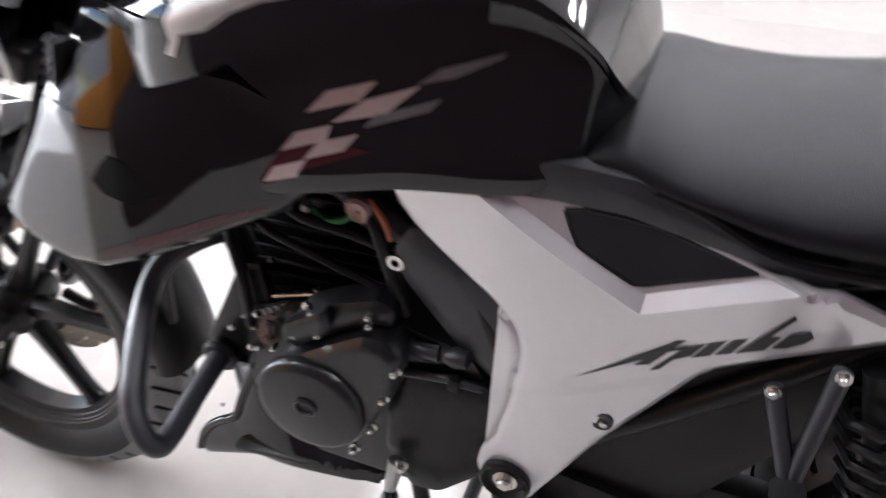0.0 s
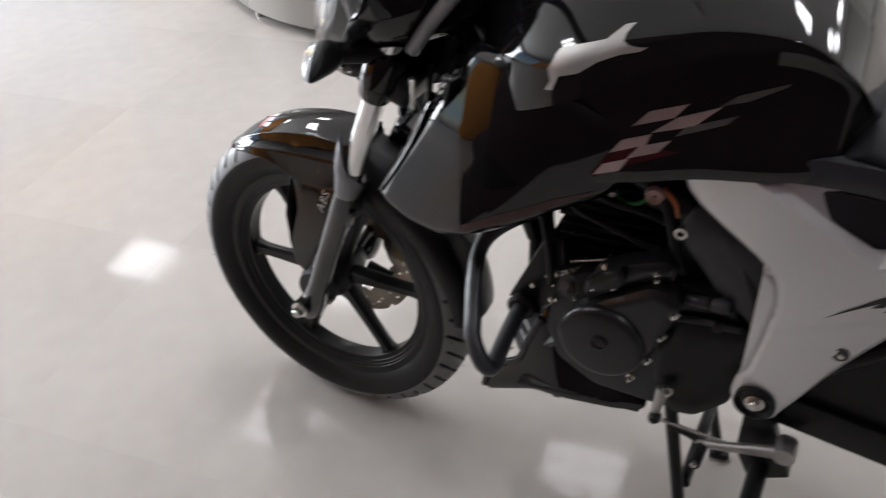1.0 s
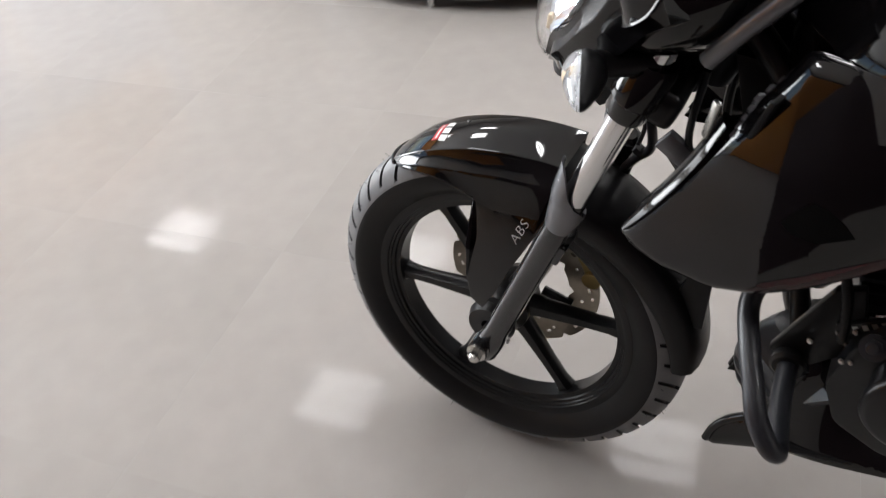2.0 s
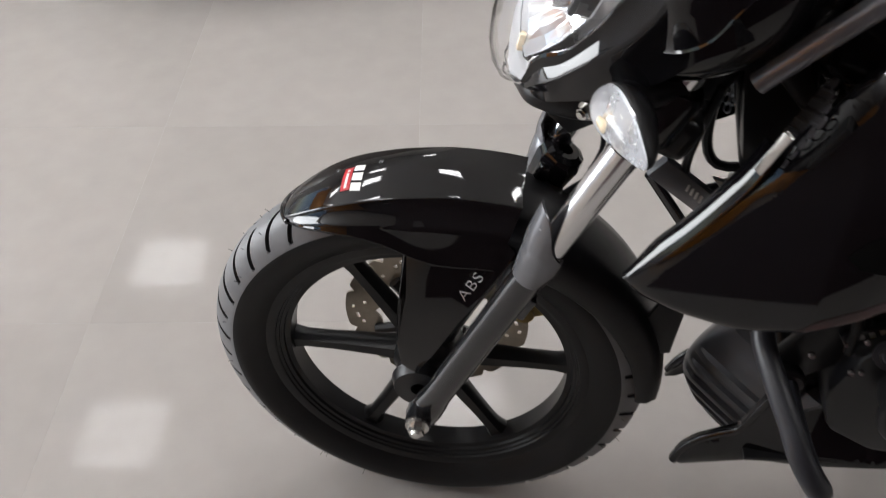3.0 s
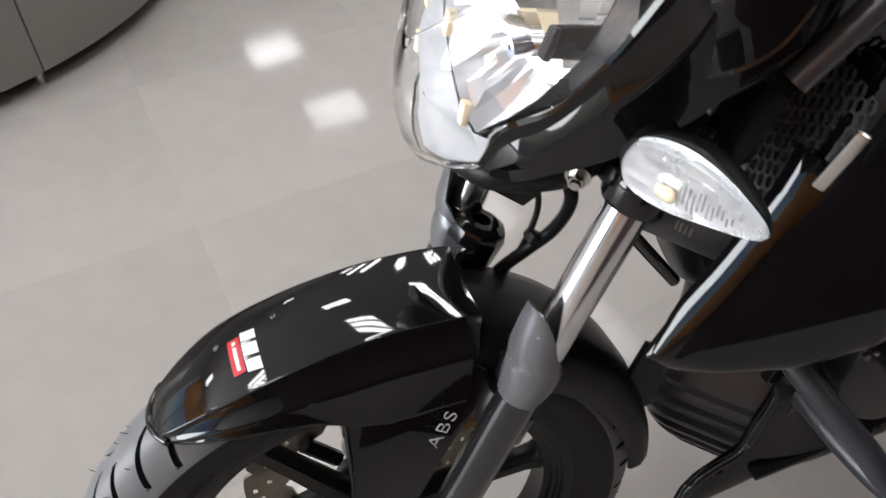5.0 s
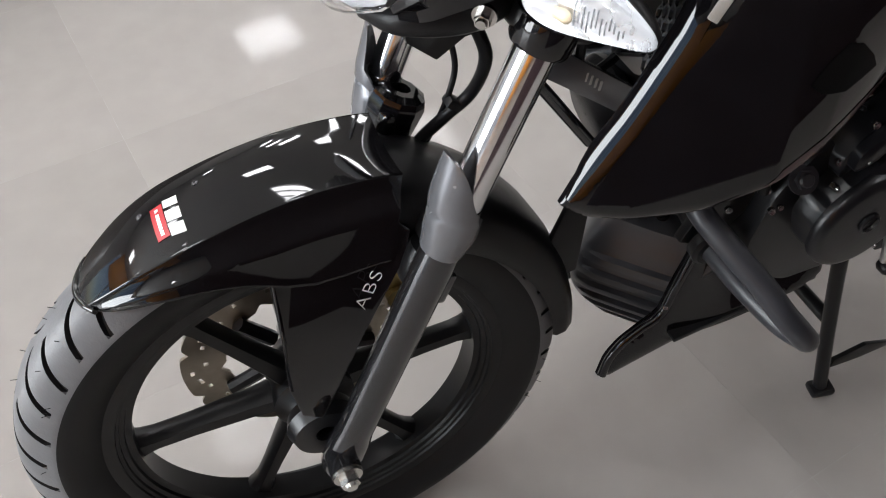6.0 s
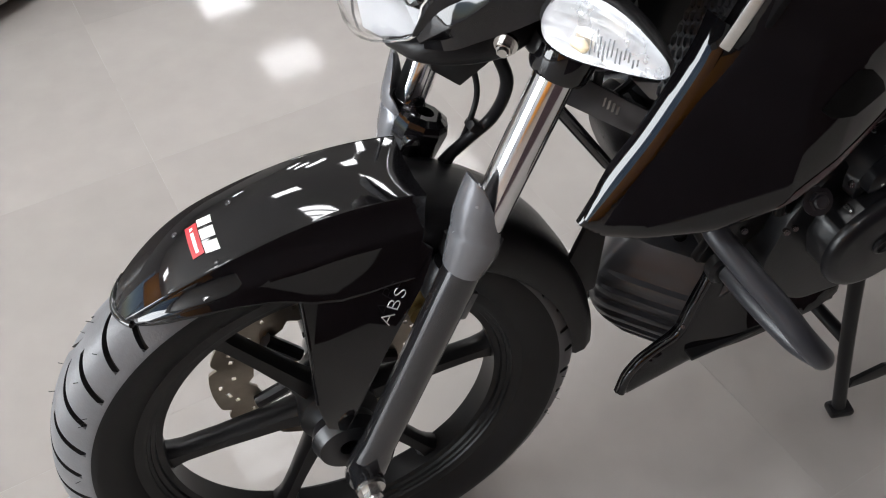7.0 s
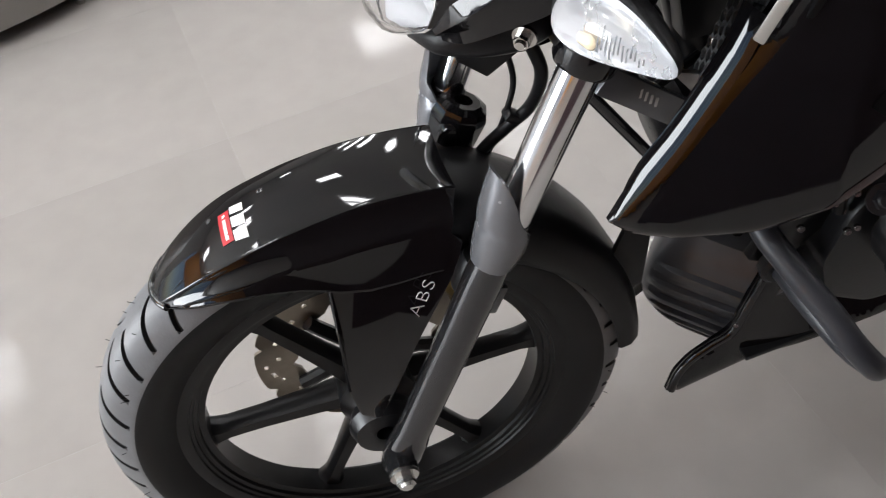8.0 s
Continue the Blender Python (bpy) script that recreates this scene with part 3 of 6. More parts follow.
    part("lamp_plate", plate([(0.126, 0.752), (0.130, 0.727), (0.154, 0.705), (0.182, 0.722), (0.186, 0.752)], -0.03, 0.035, 0.002), SATIN_BLACK, bike, "folded black plate under the headlamp")
    # lower yoke and steering stem
    bm = box(on_fork(0.515, 0, -0.012), (0.075, 0.2, 0.045), (0, math.degrees(RAKE), 0), 0.012, segments=3)
    rod(on_fork(0.5, 0, -0.03), on_fork(0.71, 0, -0.03), 0.027, 24, bm=bm)
    box(on_fork(0.715, 0, -0.012), (0.07, 0.23, 0.02), (0, math.degrees(RAKE), 0), 0.006, bm=bm)
    part("yoke", bm, SATIN_BLACK, bike)
    # brake hose and cables in front of the stem
    hose = [(0.19, 0.0, 0.76), (0.198, 0.0, 0.714), (0.210, 0.0, 0.673), (0.206, 0.02, 0.624), (0.184, 0.03, 0.596), (0.160, 0.05, 0.553), (0.150, 0.07, 0.50)]
    part("brake_hose", tube(hose, 0.0062, 10), BLACK_PLASTIC, bike, "black rubber brake hose")
    wire = [(0.182, 0.03, 0.74), (0.188, 0.03, 0.688), (0.194, 0.03, 0.650), (0.187, 0.03, 0.619), (0.176, 0.04, 0.577), (0.160, 0.055, 0.53)]
    part("sensor_cable", tube(wire, 0.0030, 8), BLACK_PLASTIC, bike)
    part("hose_clip", box((0.190, 0.027, 0.612), (0.016, 0.016, 0.010), (0, 40, 0), 0.003), SATIN_BLACK, bike, "small black hose clip")
    part("stem_nut", hexbolt((0.166, -0.092, 0.780), (-0.6, -0.75, -0.1), 0.0060, 0.010), STEEL, bike, "bright zinc nut under the lamp")
    loop = [on_fork(0.56, -0.06, -0.05), on_fork(0.47, -0.055, -0.075), on_fork(0.44, -0.04, -0.11), on_fork(0.47, -0.02, -0.16)]
    part("control_cable", tube(loop, 0.0045, 8), BLACK_PLASTIC, bike)
    loop = [on_fork(0.60, 0.0, -0.07), on_fork(0.50, 0.01, -0.09), on_fork(0.45, 0.0, -0.13), on_fork(0.50, 0.0, -0.2)]
    part("control_cable", tube(loop, 0.0055, 8), BLACK_PLASTIC, bike)
    # caliper on the right leg
    bm = box((0.128, 0.062, 0.375), (0.052, 0.042, 0.088), (0, -22, 0), 0.010, segments=3)
    rod((0.143, 0.035, 0.4), (0.143, 0.092, 0.4), 0.015, 20, bm=bm)
    rod((0.125, 0.035, 0.345), (0.125, 0.092, 0.345), 0.015, 20, bm=bm)
    cal = part("brake_caliper", bm, GOLD, bike, "gold brake caliper")
    part("caliper_bolt", hexbolt((0.12, 0.04, 0.425), (0, -1, 0), 0.006, 0.006), STEEL, cal)
    bm = plate([(0.03, 0.33), (0.11, 0.33), (0.14, 0.40), (0.10, 0.44), (0.05, 0.40)], 0.075, 0.087, 0.003)
    part("caliper_bracket", bm, ENGINE_BLACK, cal)


def mudguard():
    """The front mudguard: a curved shell over the wheel with a raised ridge on each side."""
    def arc(a0, a1, n, section, lift, sweep=0.0):
        loops = []
        for k in range(n + 1):
            q = k / n
            sec = section(q)
            wide = max(y for y, _ in sec)
            outer, inner = [], []
            for y, r in sec:
                a = radians(a0 + (a1 - a0) * q + sweep * (y / wide) ** 2 * (1 - q) ** 4)
                d = Vector((-math.cos(a), 0, math.sin(a)))
                outer.append(Vector((0, y, AXLE_Z)) + d * (lift(q) + r))
                inner.append(Vector((0, y * 0.955, AXLE_Z)) + d * (lift(q) + r - 0.0035))
            loops.append(outer + inner[::-1])
        bm = bmesh.new()
        rings(bm, loops)
        return bm

    def along(q, table):
        """A value read from a table of (angle, value), with straight lines between."""
        a = 54 + 55 * q
        for (a0, v0), (a1, v1) in zip(table, table[1:]):
            if a <= a1:
                return v0 + (v1 - v0) * max(0.0, (a - a0) / (a1 - a0))
        return table[-1][1]

    CROWN = ((54, 0.3000), (58, 0.3040), (62, 0.3080), (66, 0.3115), (73, 0.3170), (83, 0.3235), (92, 0.3280), (100, 0.3305), (109, 0.3310))
    RIDGE = ((54, 0.2985), (60, 0.3015), (68, 0.3060), (79, 0.3110), (88, 0.3165), (100, 0.3265), (109, 0.3350))
    WAIST = ((54, 0.2945), (60, 0.2950), (68, 0.2945), (79, 0.2880), (88, 0.2865), (100, 0.2960), (109, 0.3090))
    HEM = ((54, 0.2925), (60, 0.2890), (66, 0.2865), (74, 0.2780), (80, 0.2650), (88, 0.2450), (94, 0.2400), (100, 0.2450), (109, 0.2600))

    def front_section(q):
        c, r1, r2, r3 = (along(q, t) for t in (CROWN, RIDGE, WAIST, HEM))
        k = math.sin(math.pi / 2 * min(1.0, q * 2.6)) ** 0.85
        y1, y2, y3 = 0.0245 + 0.0205 * k, 0.0292 + 0.0318 * k, 0.031 + 0.0355 * k + 0.014 * max(0.0, q - 0.5)
        half = [(f * y1, c - (c - r1) * f ** 1.75) for f in (0.0, 0.2, 0.4, 0.6, 0.8, 0.9, 0.955)]
        half += [(y1 - 0.0016, r1 + 0.0006), (y1 - 0.0006, r1 + 0.0001), (y1 + 0.0003, r1 - 0.0008), (y1 + 0.0008, r1 - 0.0020)]
        for f in (0.18, 0.3, 0.55, 0.85, 0.95):
            half.append((y1 + (y2 - y1) * (f - 0.16 * math.sin(math.pi * f)), r1 + (r2 - r1) * f))
        half += [(y2 + 0.0004, r2 - 0.0006), (y2 + 0.15 * (y3 - y2), r2 + 0.13 * (r3 - r2)), (y2 + 0.35 * (y3 - y2), r2 + 0.40 * (r3 - r2)), (y3 - 0.0006, r3 + 0.003), (y3, r3 + 0.001), (y3, r3)]
        return [(-y, r) for y, r in half[::-1]] + half[1:]

    m = part("front_mudguard", arc(55.0, 110, 44, front_section, lambda q: 0.0, 2.5), GLOSS_BLACK, bike, "glossy black curved front mudguard with sharp side ridges", angle=32)
    lip = []
    for y in (-0.031, -0.028, -0.02, -0.01, 0.0, 0.01, 0.02, 0.028, 0.031):
        a, r = radians(55 + 2.5 * (y / 0.031) ** 2), 0.2995 - 0.0050 * (y / 0.031) ** 2
        lip.append(Vector((-r * math.cos(a), y, AXLE_Z + r * math.sin(a))))
    part("rolled_lip", tube(lip, 0.0036, 12), GLOSS_BLACK, m, "rounded glossy front lip")

    def rear_section(q):
        w = 0.060 - 0.005 * q
        half = [(0, 0.002), (w * 0.5, 0.0), (w * 0.85, -0.006), (w, -0.018), (w * 1.02, -0.060 + 0.030 * q)]
        return [(-y, r) for y, r in half[::-1]] + half[1:]

    part("rear_flap", arc(103, 179, 30, rear_section, lambda q: 0.3165 - 0.003 * q), BLACK_PLASTIC, m, "matt black rear section of the mudguard", angle=55)
    # side stays that come down to the fork legs; the left one carries the letters
    for sgn in (-1, 1):
        out = [(-0.016, 0.548), (0.030, 0.566), (0.088, 0.585), (0.112, 0.565), (0.100, 0.54), (0.050, 0.45), (0.022, 0.392), (-0.002, 0.350), (-0.021, 0.366), (-0.026, 0.41), (-0.021, 0.47)]
        y0 = lambda x, z, g=sgn: g * (0.0765 + 0.05 * max(0, 0.53 - z) - 0.6 * max(0, z - 0.512 - 0.32 * max(0, x)))
        bm = plate(out, lambda x, z: y0(x, z) * 0.86, y0, 0.004)
        stay = part("mudguard_stay", bm, GLOSS_BLACK if sgn < 0 else SATIN_BLACK, m, "black plastic stay cover")
        if sgn < 0:
            along = Vector((0.447, 0, 0.894))
            lettering("abs_lettering", "ABS", 0.0195, Vector((0.058, -0.0790, 0.492)), along, Vector((-0.894, 0, 0.447)), DECAL_WHITE, stay, label="white letters", shear=0.2, stretch=1.4)
    part("brace", box((0.130, 0, 0.560), (0.022, 0.15, 0.022), (0, 24, 0), 0.006), SATIN_BLACK, m)
    tree = surface_of(m)
    for a, y in ((81, 0.012), (71, 0.012)):
        d = Vector((-math.cos(radians(a)), 0, math.sin(radians(a))))
        hit, nrm, _, _ = tree.ray_cast(Vector((0, y, AXLE_Z)) + d * 0.6, -d)
        part("screw", lathe([(-0.002, 0.0005), (-0.002, 0.0032), (0.0008, 0.0030), (0.0014, 0.0018), (0.0014, 0.0005)], hit, d, 14), FORK_GREY, m, "tiny dark screw head")
    # sticker: white bars over a red block
    def sticker(name, rects, mat, label):
        bm = bmesh.new()
        for u0, u1, v0, v1, sl in rects:
            own = bmesh.new()
            n = 4
            pts = []
            for k in range(n + 1):
                pts.append((u0 + (u1 - u0) * k / n, v0))
            for k in range(n + 1):
                pts.append((u1 + (u0 - u1) * k / n + sl, v1))
            face = own.faces.new([own.verts.new((v, u, 0)) for u, v in pts])
            bmesh.ops.triangulate(own, faces=[face])
            merged(own, bm)
        for v in bm.verts:
            a, y = radians(STICK[0] + v.co.x * 0.9 * 57.3 / 0.34), STICK[1] - 0.85 * v.co.y
            d = Vector((-math.cos(a), 0, math.sin(a)))
            src = Vector((0, y, AXLE_Z)) + d * 0.6
            hit, nrm, _, _ = tree.ray_cast(src, -d)
            v.co = hit + (nrm if nrm.dot(d) > 0 else -nrm) * 0.0007
        part(name, bm, mat, m, label, angle=80)
    STICK = (74.6, -0.009)
    sticker("sticker_red", [(-0.021, 0.021, -0.010, 0.004, 0)], DECAL_RED, "small red sticker block")
    sticker("sticker_white", [(-0.024, -0.012, 0.005, 0.021, 0.003), (-0.008, 0.006, 0.005, 0.021, 0.003), (0.010, 0.023, 0.005, 0.021, 0.003)], DECAL_WHITE, "white sticker bars")
    sticker("sticker_line", [(-0.017, 0.017, -0.005, -0.001, 0)], DECAL_WHITE, "")


def headlamp():
    """The headlamp with its black fairing."""
    # fairing shell behind and round the lamp
    fair = hull([(0.172, 0.050, 0.775, 0.84, 3), (0.182, 0.082, 0.778, 0.885, 3), (0.196, 0.106, 0.788, 0.930, 3), (0.215, 0.130, 0.800, 0.960, 2.8),
                 (0.26, 0.142, 0.812, 0.978, 2.6), (0.32, 0.115, 0.83, 0.98, 2.4), (0.36, 0.07, 0.86, 0.96, 2.2)], n=36)
    f = part("headlamp_fairing", fair, GLOSS_BLACK, bike, "glossy black headlamp fairing", angle=60)
    # dark housing behind the glass
    back = bmesh.new()
    rings(back, [[on_lamp(y, z, 0.96, 0.012) for y, z in OUTLINE], [on_lamp(y, z, 0.90, 0.050) for y, z in OUTLINE], [on_lamp(y, z, 0.05, 0.070) for y, z in OUTLINE]])
    lamp = part("headlamp", back, FIN_BLACK, bike, "clear headlamp with twin faceted chrome reflectors in a black housing", angle=40)
    # a reflector bowl on each side, built of upright facets, with a bright frame round it
    cell = [(-0.007, 0.882), (-0.038, 0.895), (-0.068, 0.907), (-0.094, 0.920), (-0.110, 0.928), (-0.106, 0.900), (-0.101, 0.873), (-0.088, 0.843), (-0.077, 0.827), (-0.060, 0.808), (-0.048, 0.823), (-0.038, 0.839), (-0.026, 0.856), (-0.014, 0.870)]
    for sgn in (-1, 1):
        rim = [(-sgn * y, z) for y, z in cell]
        mid = (sgn * 0.066, 0.868)
        bowl, rows, fine = bmesh.new(), [], []
        for (y0, z0), (y1, z1) in zip(rim, rim[1:] + rim[:1]):
            fine += [(y0 + (y1 - y0) * k / 3, z0 + (z1 - z0) * k / 3) for k in range(3)]
        for s, deep in ((1.0, 0.008), (0.95, 0.013), (0.80, 0.021), (0.64, 0.028), (0.48, 0.034), (0.32, 0.038), (0.16, 0.040), (0.02, 0.040)):
            ring = []
            for k, (y, z) in enumerate(fine):
                py, pz = mid[0] + (y - mid[0]) * s, mid[1] + (z - mid[1]) * s
                ring.append((lamp_x(py, pz) + deep + (random.uniform(-0.0035, 0.0035) if 0.1 < s < 0.94 else 0.0), py, pz))
            rows.append(ring)
        rings(bowl, rows, caps=False)
        part("reflector", bowl, LAMP_MIRROR, lamp, "bright faceted mirror reflector", flat=True)
        bx = lamp_x(*mid) + 0.026
        part("bulb", lathe([(-0.016, 0.002), (-0.016, 0.007), (0.012, 0.009), (0.018, 0.009), (0.018, 0.002)], (bx, mid[0], mid[1]), (1, 0, 0), 20), CHROME, lamp)
        part("bulb_shade", box((lamp_x(sgn * 0.082, 0.876) + 0.014, sgn * 0.082, 0.876), (0.006, 0.010, 0.022), (0, 20, 0), 0.002), ENGINE_BLACK, lamp, "dark bulb shade")
        # two small amber blocks along the inner edge of each reflector
        for y, z in ((0.020, 0.866), (0.050, 0.818)):
            part("amber_block", box((lamp_x(y, z) + 0.009, sgn * y, z), (0.006, 0.008, 0.017), (0, 12, 0), 0.002), AMBER, lamp, "small pale amber block beside the reflector")
    # the pale nose panel between the reflectors
    low = [(0.0, 0.760), (-0.032, 0.770), (-0.055, 0.781), (-0.0655, 0.789), (-0.0685, 0.806), (-0.058, 0.8065), (-0.046, 0.822), (-0.036, 0.838), (-0.024, 0.855), (-0.012, 0.869), (-0.005, 0.881), (0.0, 0.884)]
    low = low + [(-y, z) for y, z in low[-2:0:-1]]
    nose = bmesh.new()
    rings(nose, [[(lamp_x(y * s, 0.805 + (z - 0.805) * s) + d, y * s, 0.805 + (z - 0.805) * s) for y, z in low] for s, d in ((1.0, 0.008), (0.75, 0.011), (0.45, 0.012), (0.2, 0.012), (0.03, 0.012), (0.03, 0.018), (1.0, 0.016))])
    part("nose_panel", nose, LAMP_GREY, lamp, "pale grey panel between the reflectors", angle=60)
    lens = bmesh.new()
    levels = ((1.0, 0.012), (1.0, 0.0), (0.86, -0.005), (0.62, -0.008), (0.32, -0.009), (0.06, -0.009))
    rings(lens, [[on_lamp(y, z, s, d) for y, z in OUTLINE] for s, d in levels] + [[on_lamp(y, z, s, d + 0.0025) for y, z in OUTLINE] for s, d in levels[:1:-1]] + [[on_lamp(y, z, 0.985, d) for y, z in OUTLINE] for d in (0.003, 0.012)])
    part("lens", lens, LENS, lamp, "clear polycarbonate lens", angle=70).visible_shadow = False
    edge = [Vector(on_lamp(y, z, 1.004, 0.003)) for y, z in OUTLINE]
    part("lens_rim", tube(edge + edge[:1], 0.0014, 6, smooth=0), CHROME, lamp, "thin bright rim round the lens")
    # chin under the lamp
    chin = hull([(0.096, 0.030, 0.756, 0.766, 3.4), (0.116, 0.066, 0.752, 0.780, 3.6), (0.17, 0.085, 0.750, 0.80, 3.6), (0.23, 0.075, 0.765, 0.82, 2.6)], n=24)
    part("chin", chin, BLACK_PLASTIC, f, "matt black chin under the lamp", angle=60)
    # cheeks that run from the chin along the glass, with a sharp lip
    cheek = (((0.104, 0.068, 0.789), (0.108, 0.072, 0.783), (0.114, 0.064, 0.772)), ((0.117, 0.0805, 0.8225), (0.120, 0.091, 0.801), (0.126, 0.084, 0.779)),
             ((0.140, 0.099, 0.8415), (0.137, 0.105, 0.818), (0.145, 0.099, 0.791)), ((0.164, 0.1145, 0.876), (0.160, 0.121, 0.845), (0.170, 0.118, 0.808)),
             ((0.176, 0.1215, 0.900), (0.182, 0.133, 0.868), (0.196, 0.130, 0.826)), ((0.187, 0.1285, 0.925), (0.199, 0.142, 0.894), (0.217, 0.140, 0.845)),
             ((0.194, 0.1315, 0.947), (0.210, 0.148, 0.919), (0.237, 0.148, 0.868)), ((0.217, 0.140, 0.963), (0.236, 0.153, 0.941), (0.262, 0.153, 0.885)))
    for sgn in (-1, 1):
        lines = [spline([Vector((x, sgn * y, z)) for x, y, z in (st[j] for st in cheek)], 4) for j in range(3)]
        loops = []
        for e, p, u in zip(*lines):
            mid, deep = e.lerp(p, 0.5), Vector((0.014, -sgn * 0.014, 0))
            loops.append([e + deep, e, e.lerp(p, 0.12) + Vector((-0.0012, sgn * 0.0012, 0)), mid + Vector((0.0010, -sgn * 0.0014, 0)), e.lerp(p, 0.9), p, p.lerp(u, 0.08), p.lerp(u, 0.5) + Vector((0.002, -sgn * 0.002, 0)), u, u + deep])
        bm = bmesh.new()
        rings(bm, loops)
        part("cheek", bm, GLOSS_BLACK, f, "glossy black cheek panel beside the lamp", angle=30)
    # cowl above the lamp, with a groove along its edge
    rows = ((0.1000, 0.8925, 0.126, 0.187, 0.9475), (0.0985, 0.8965, 0.131, 0.192, 0.9555), (0.1020, 0.8995, 0.134, 0.199, 0.9620), (0.1045, 0.9010, 0.134, 0.202, 0.9635), (0.1050, 0.9045, 0.136, 0.204, 0.9685), (0.1130, 0.925, 0.137, 0.214, 0.986),
            (0.130, 0.960, 0.133, 0.232, 1.015), (0.160, 1.005, 0.120, 0.258, 1.045), (0.205, 1.045, 0.102, 0.280, 1.070), (0.26, 1.070, 0.080, 0.300, 1.080))
    bm = bmesh.new()
    rings(bm, [[(xc + (xe - xc) * abs(k / 12) ** 1.9, ym * k / 12, zc + (ze - zc) * abs(k / 12) ** 1.35) for k in range(-12, 13)] for xc, zc, ym, xe, ze in rows], closed=False)
    bmesh.ops.recalc_face_normals(bm, faces=bm.faces)
    bmesh.ops.solidify(bm, geom=list(bm.faces), thickness=0.003)
    part("cowl", bm, GLOSS_BLACK, f, "glossy black cowl above the lamp", angle=28)
    # side wings: an upper facet and a flank, parted by a sharp rising crease with a narrow ledge
    wing = (((0.203, 0.128, 0.963), (0.200, 0.138, 0.914), (0.208, 0.134, 0.866)), ((0.212, 0.139, 0.970), (0.210, 0.152, 0.922), (0.224, 0.152, 0.877)),
            ((0.222, 0.142, 0.976), (0.225, 0.158, 0.938), (0.242, 0.160, 0.893)), ((0.236, 0.142, 0.985), (0.242, 0.160, 0.957), (0.258, 0.161, 0.920)),
            ((0.262, 0.135, 0.998), (0.270, 0.152, 0.982), (0.285, 0.154, 0.950)), ((0.310, 0.120, 1.010), (0.315, 0.135, 1.000), (0.325, 0.138, 0.980)))
    for sgn in (-1, 1):
        lines = [spline([Vector((st[j][0], sgn * st[j][1], st[j][2])) for st in wing], 5) for j in range(3)]
        loops = []
        for t, c, l in zip(*lines):
            ledge = c.lerp(t, 0.06) + Vector((0.0005, -sgn * 0.0022, 0.0))
            out = [t, t.lerp(ledge, 0.08), t.lerp(ledge, 0.5) + Vector((-0.001, sgn * 0.0025, 0)), ledge, c + Vector((0, -sgn * 0.0006, 0.0012)), c + Vector((0, 0, -0.0012)), c.lerp(l, 0.5) + Vector((0.0, -sgn * 0.0015, 0)), l + Vector((0, -sgn * 0.0005, 0.003)), l + Vector((0, sgn * 0.0005, 0.0008)), l]
            loops.append(out + [p + Vector((0.004, -sgn * 0.012, 0)) for p in out[::-1]])
        bm = bmesh.new()
        rings(bm, loops)
        part("side_wing", bm, GLOSS_BLACK, f, "glossy black side wing of the fairing", angle=28)


def lamp_x(y, z):
    """How far forward the lamp's glass lies at a point: leaning back to the top, swept back at the sides."""
    crest = ((0.74, 0.079), (0.784, 0.0752), (0.815, 0.078), (0.843, 0.0855), (0.866, 0.093), (0.889, 0.1005), (0.918, 0.109), (0.96, 0.122))
    x = crest[-1][1]
    for (z0, x0), (z1, x1) in zip(crest, crest[1:]):
        if z <= z1:
            x = x0 + (x1 - x0) * max(0.0, (z - z0) / (z1 - z0))
            break
    return x + (6.0 - 10.0 * max(0.0, min(0.16, z - 0.79))) * y * y


def lamp_outline():
    """The glass seen from the front: a narrow chin, a waist where the cheeks bite in, and raised outer corners."""
    half = [(0.0, 0.757), (-0.033, 0.768), (-0.057, 0.780), (-0.068, 0.788), (-0.0725, 0.812), (-0.080, 0.823), (-0.098, 0.841), (-0.107, 0.856), (-0.114, 0.876), (-0.120, 0.897), (-0.127, 0.921), (-0.1295, 0.942), (-0.125, 0.947), (-0.118, 0.944),
            (-0.110, 0.936), (-0.090, 0.923), (-0.062, 0.910), (-0.037, 0.901), (-0.016, 0.894), (0.0, 0.891)]
    side = spline([Vector((y, z, 0)) for y, z in half], 2)
    pts = [(p.x, p.y) for p in side]
    return pts + [(-y, z) for y, z in pts[-2:0:-1]]


OUTLINE = lamp_outline()


def on_lamp(y, z, s, d):
    """A point of the outline shrunk by s about the lamp's middle, d behind the glass."""
    y, z = y * s, 0.848 + (z - 0.848) * s
    return lamp_x(y, z) + d, y, z


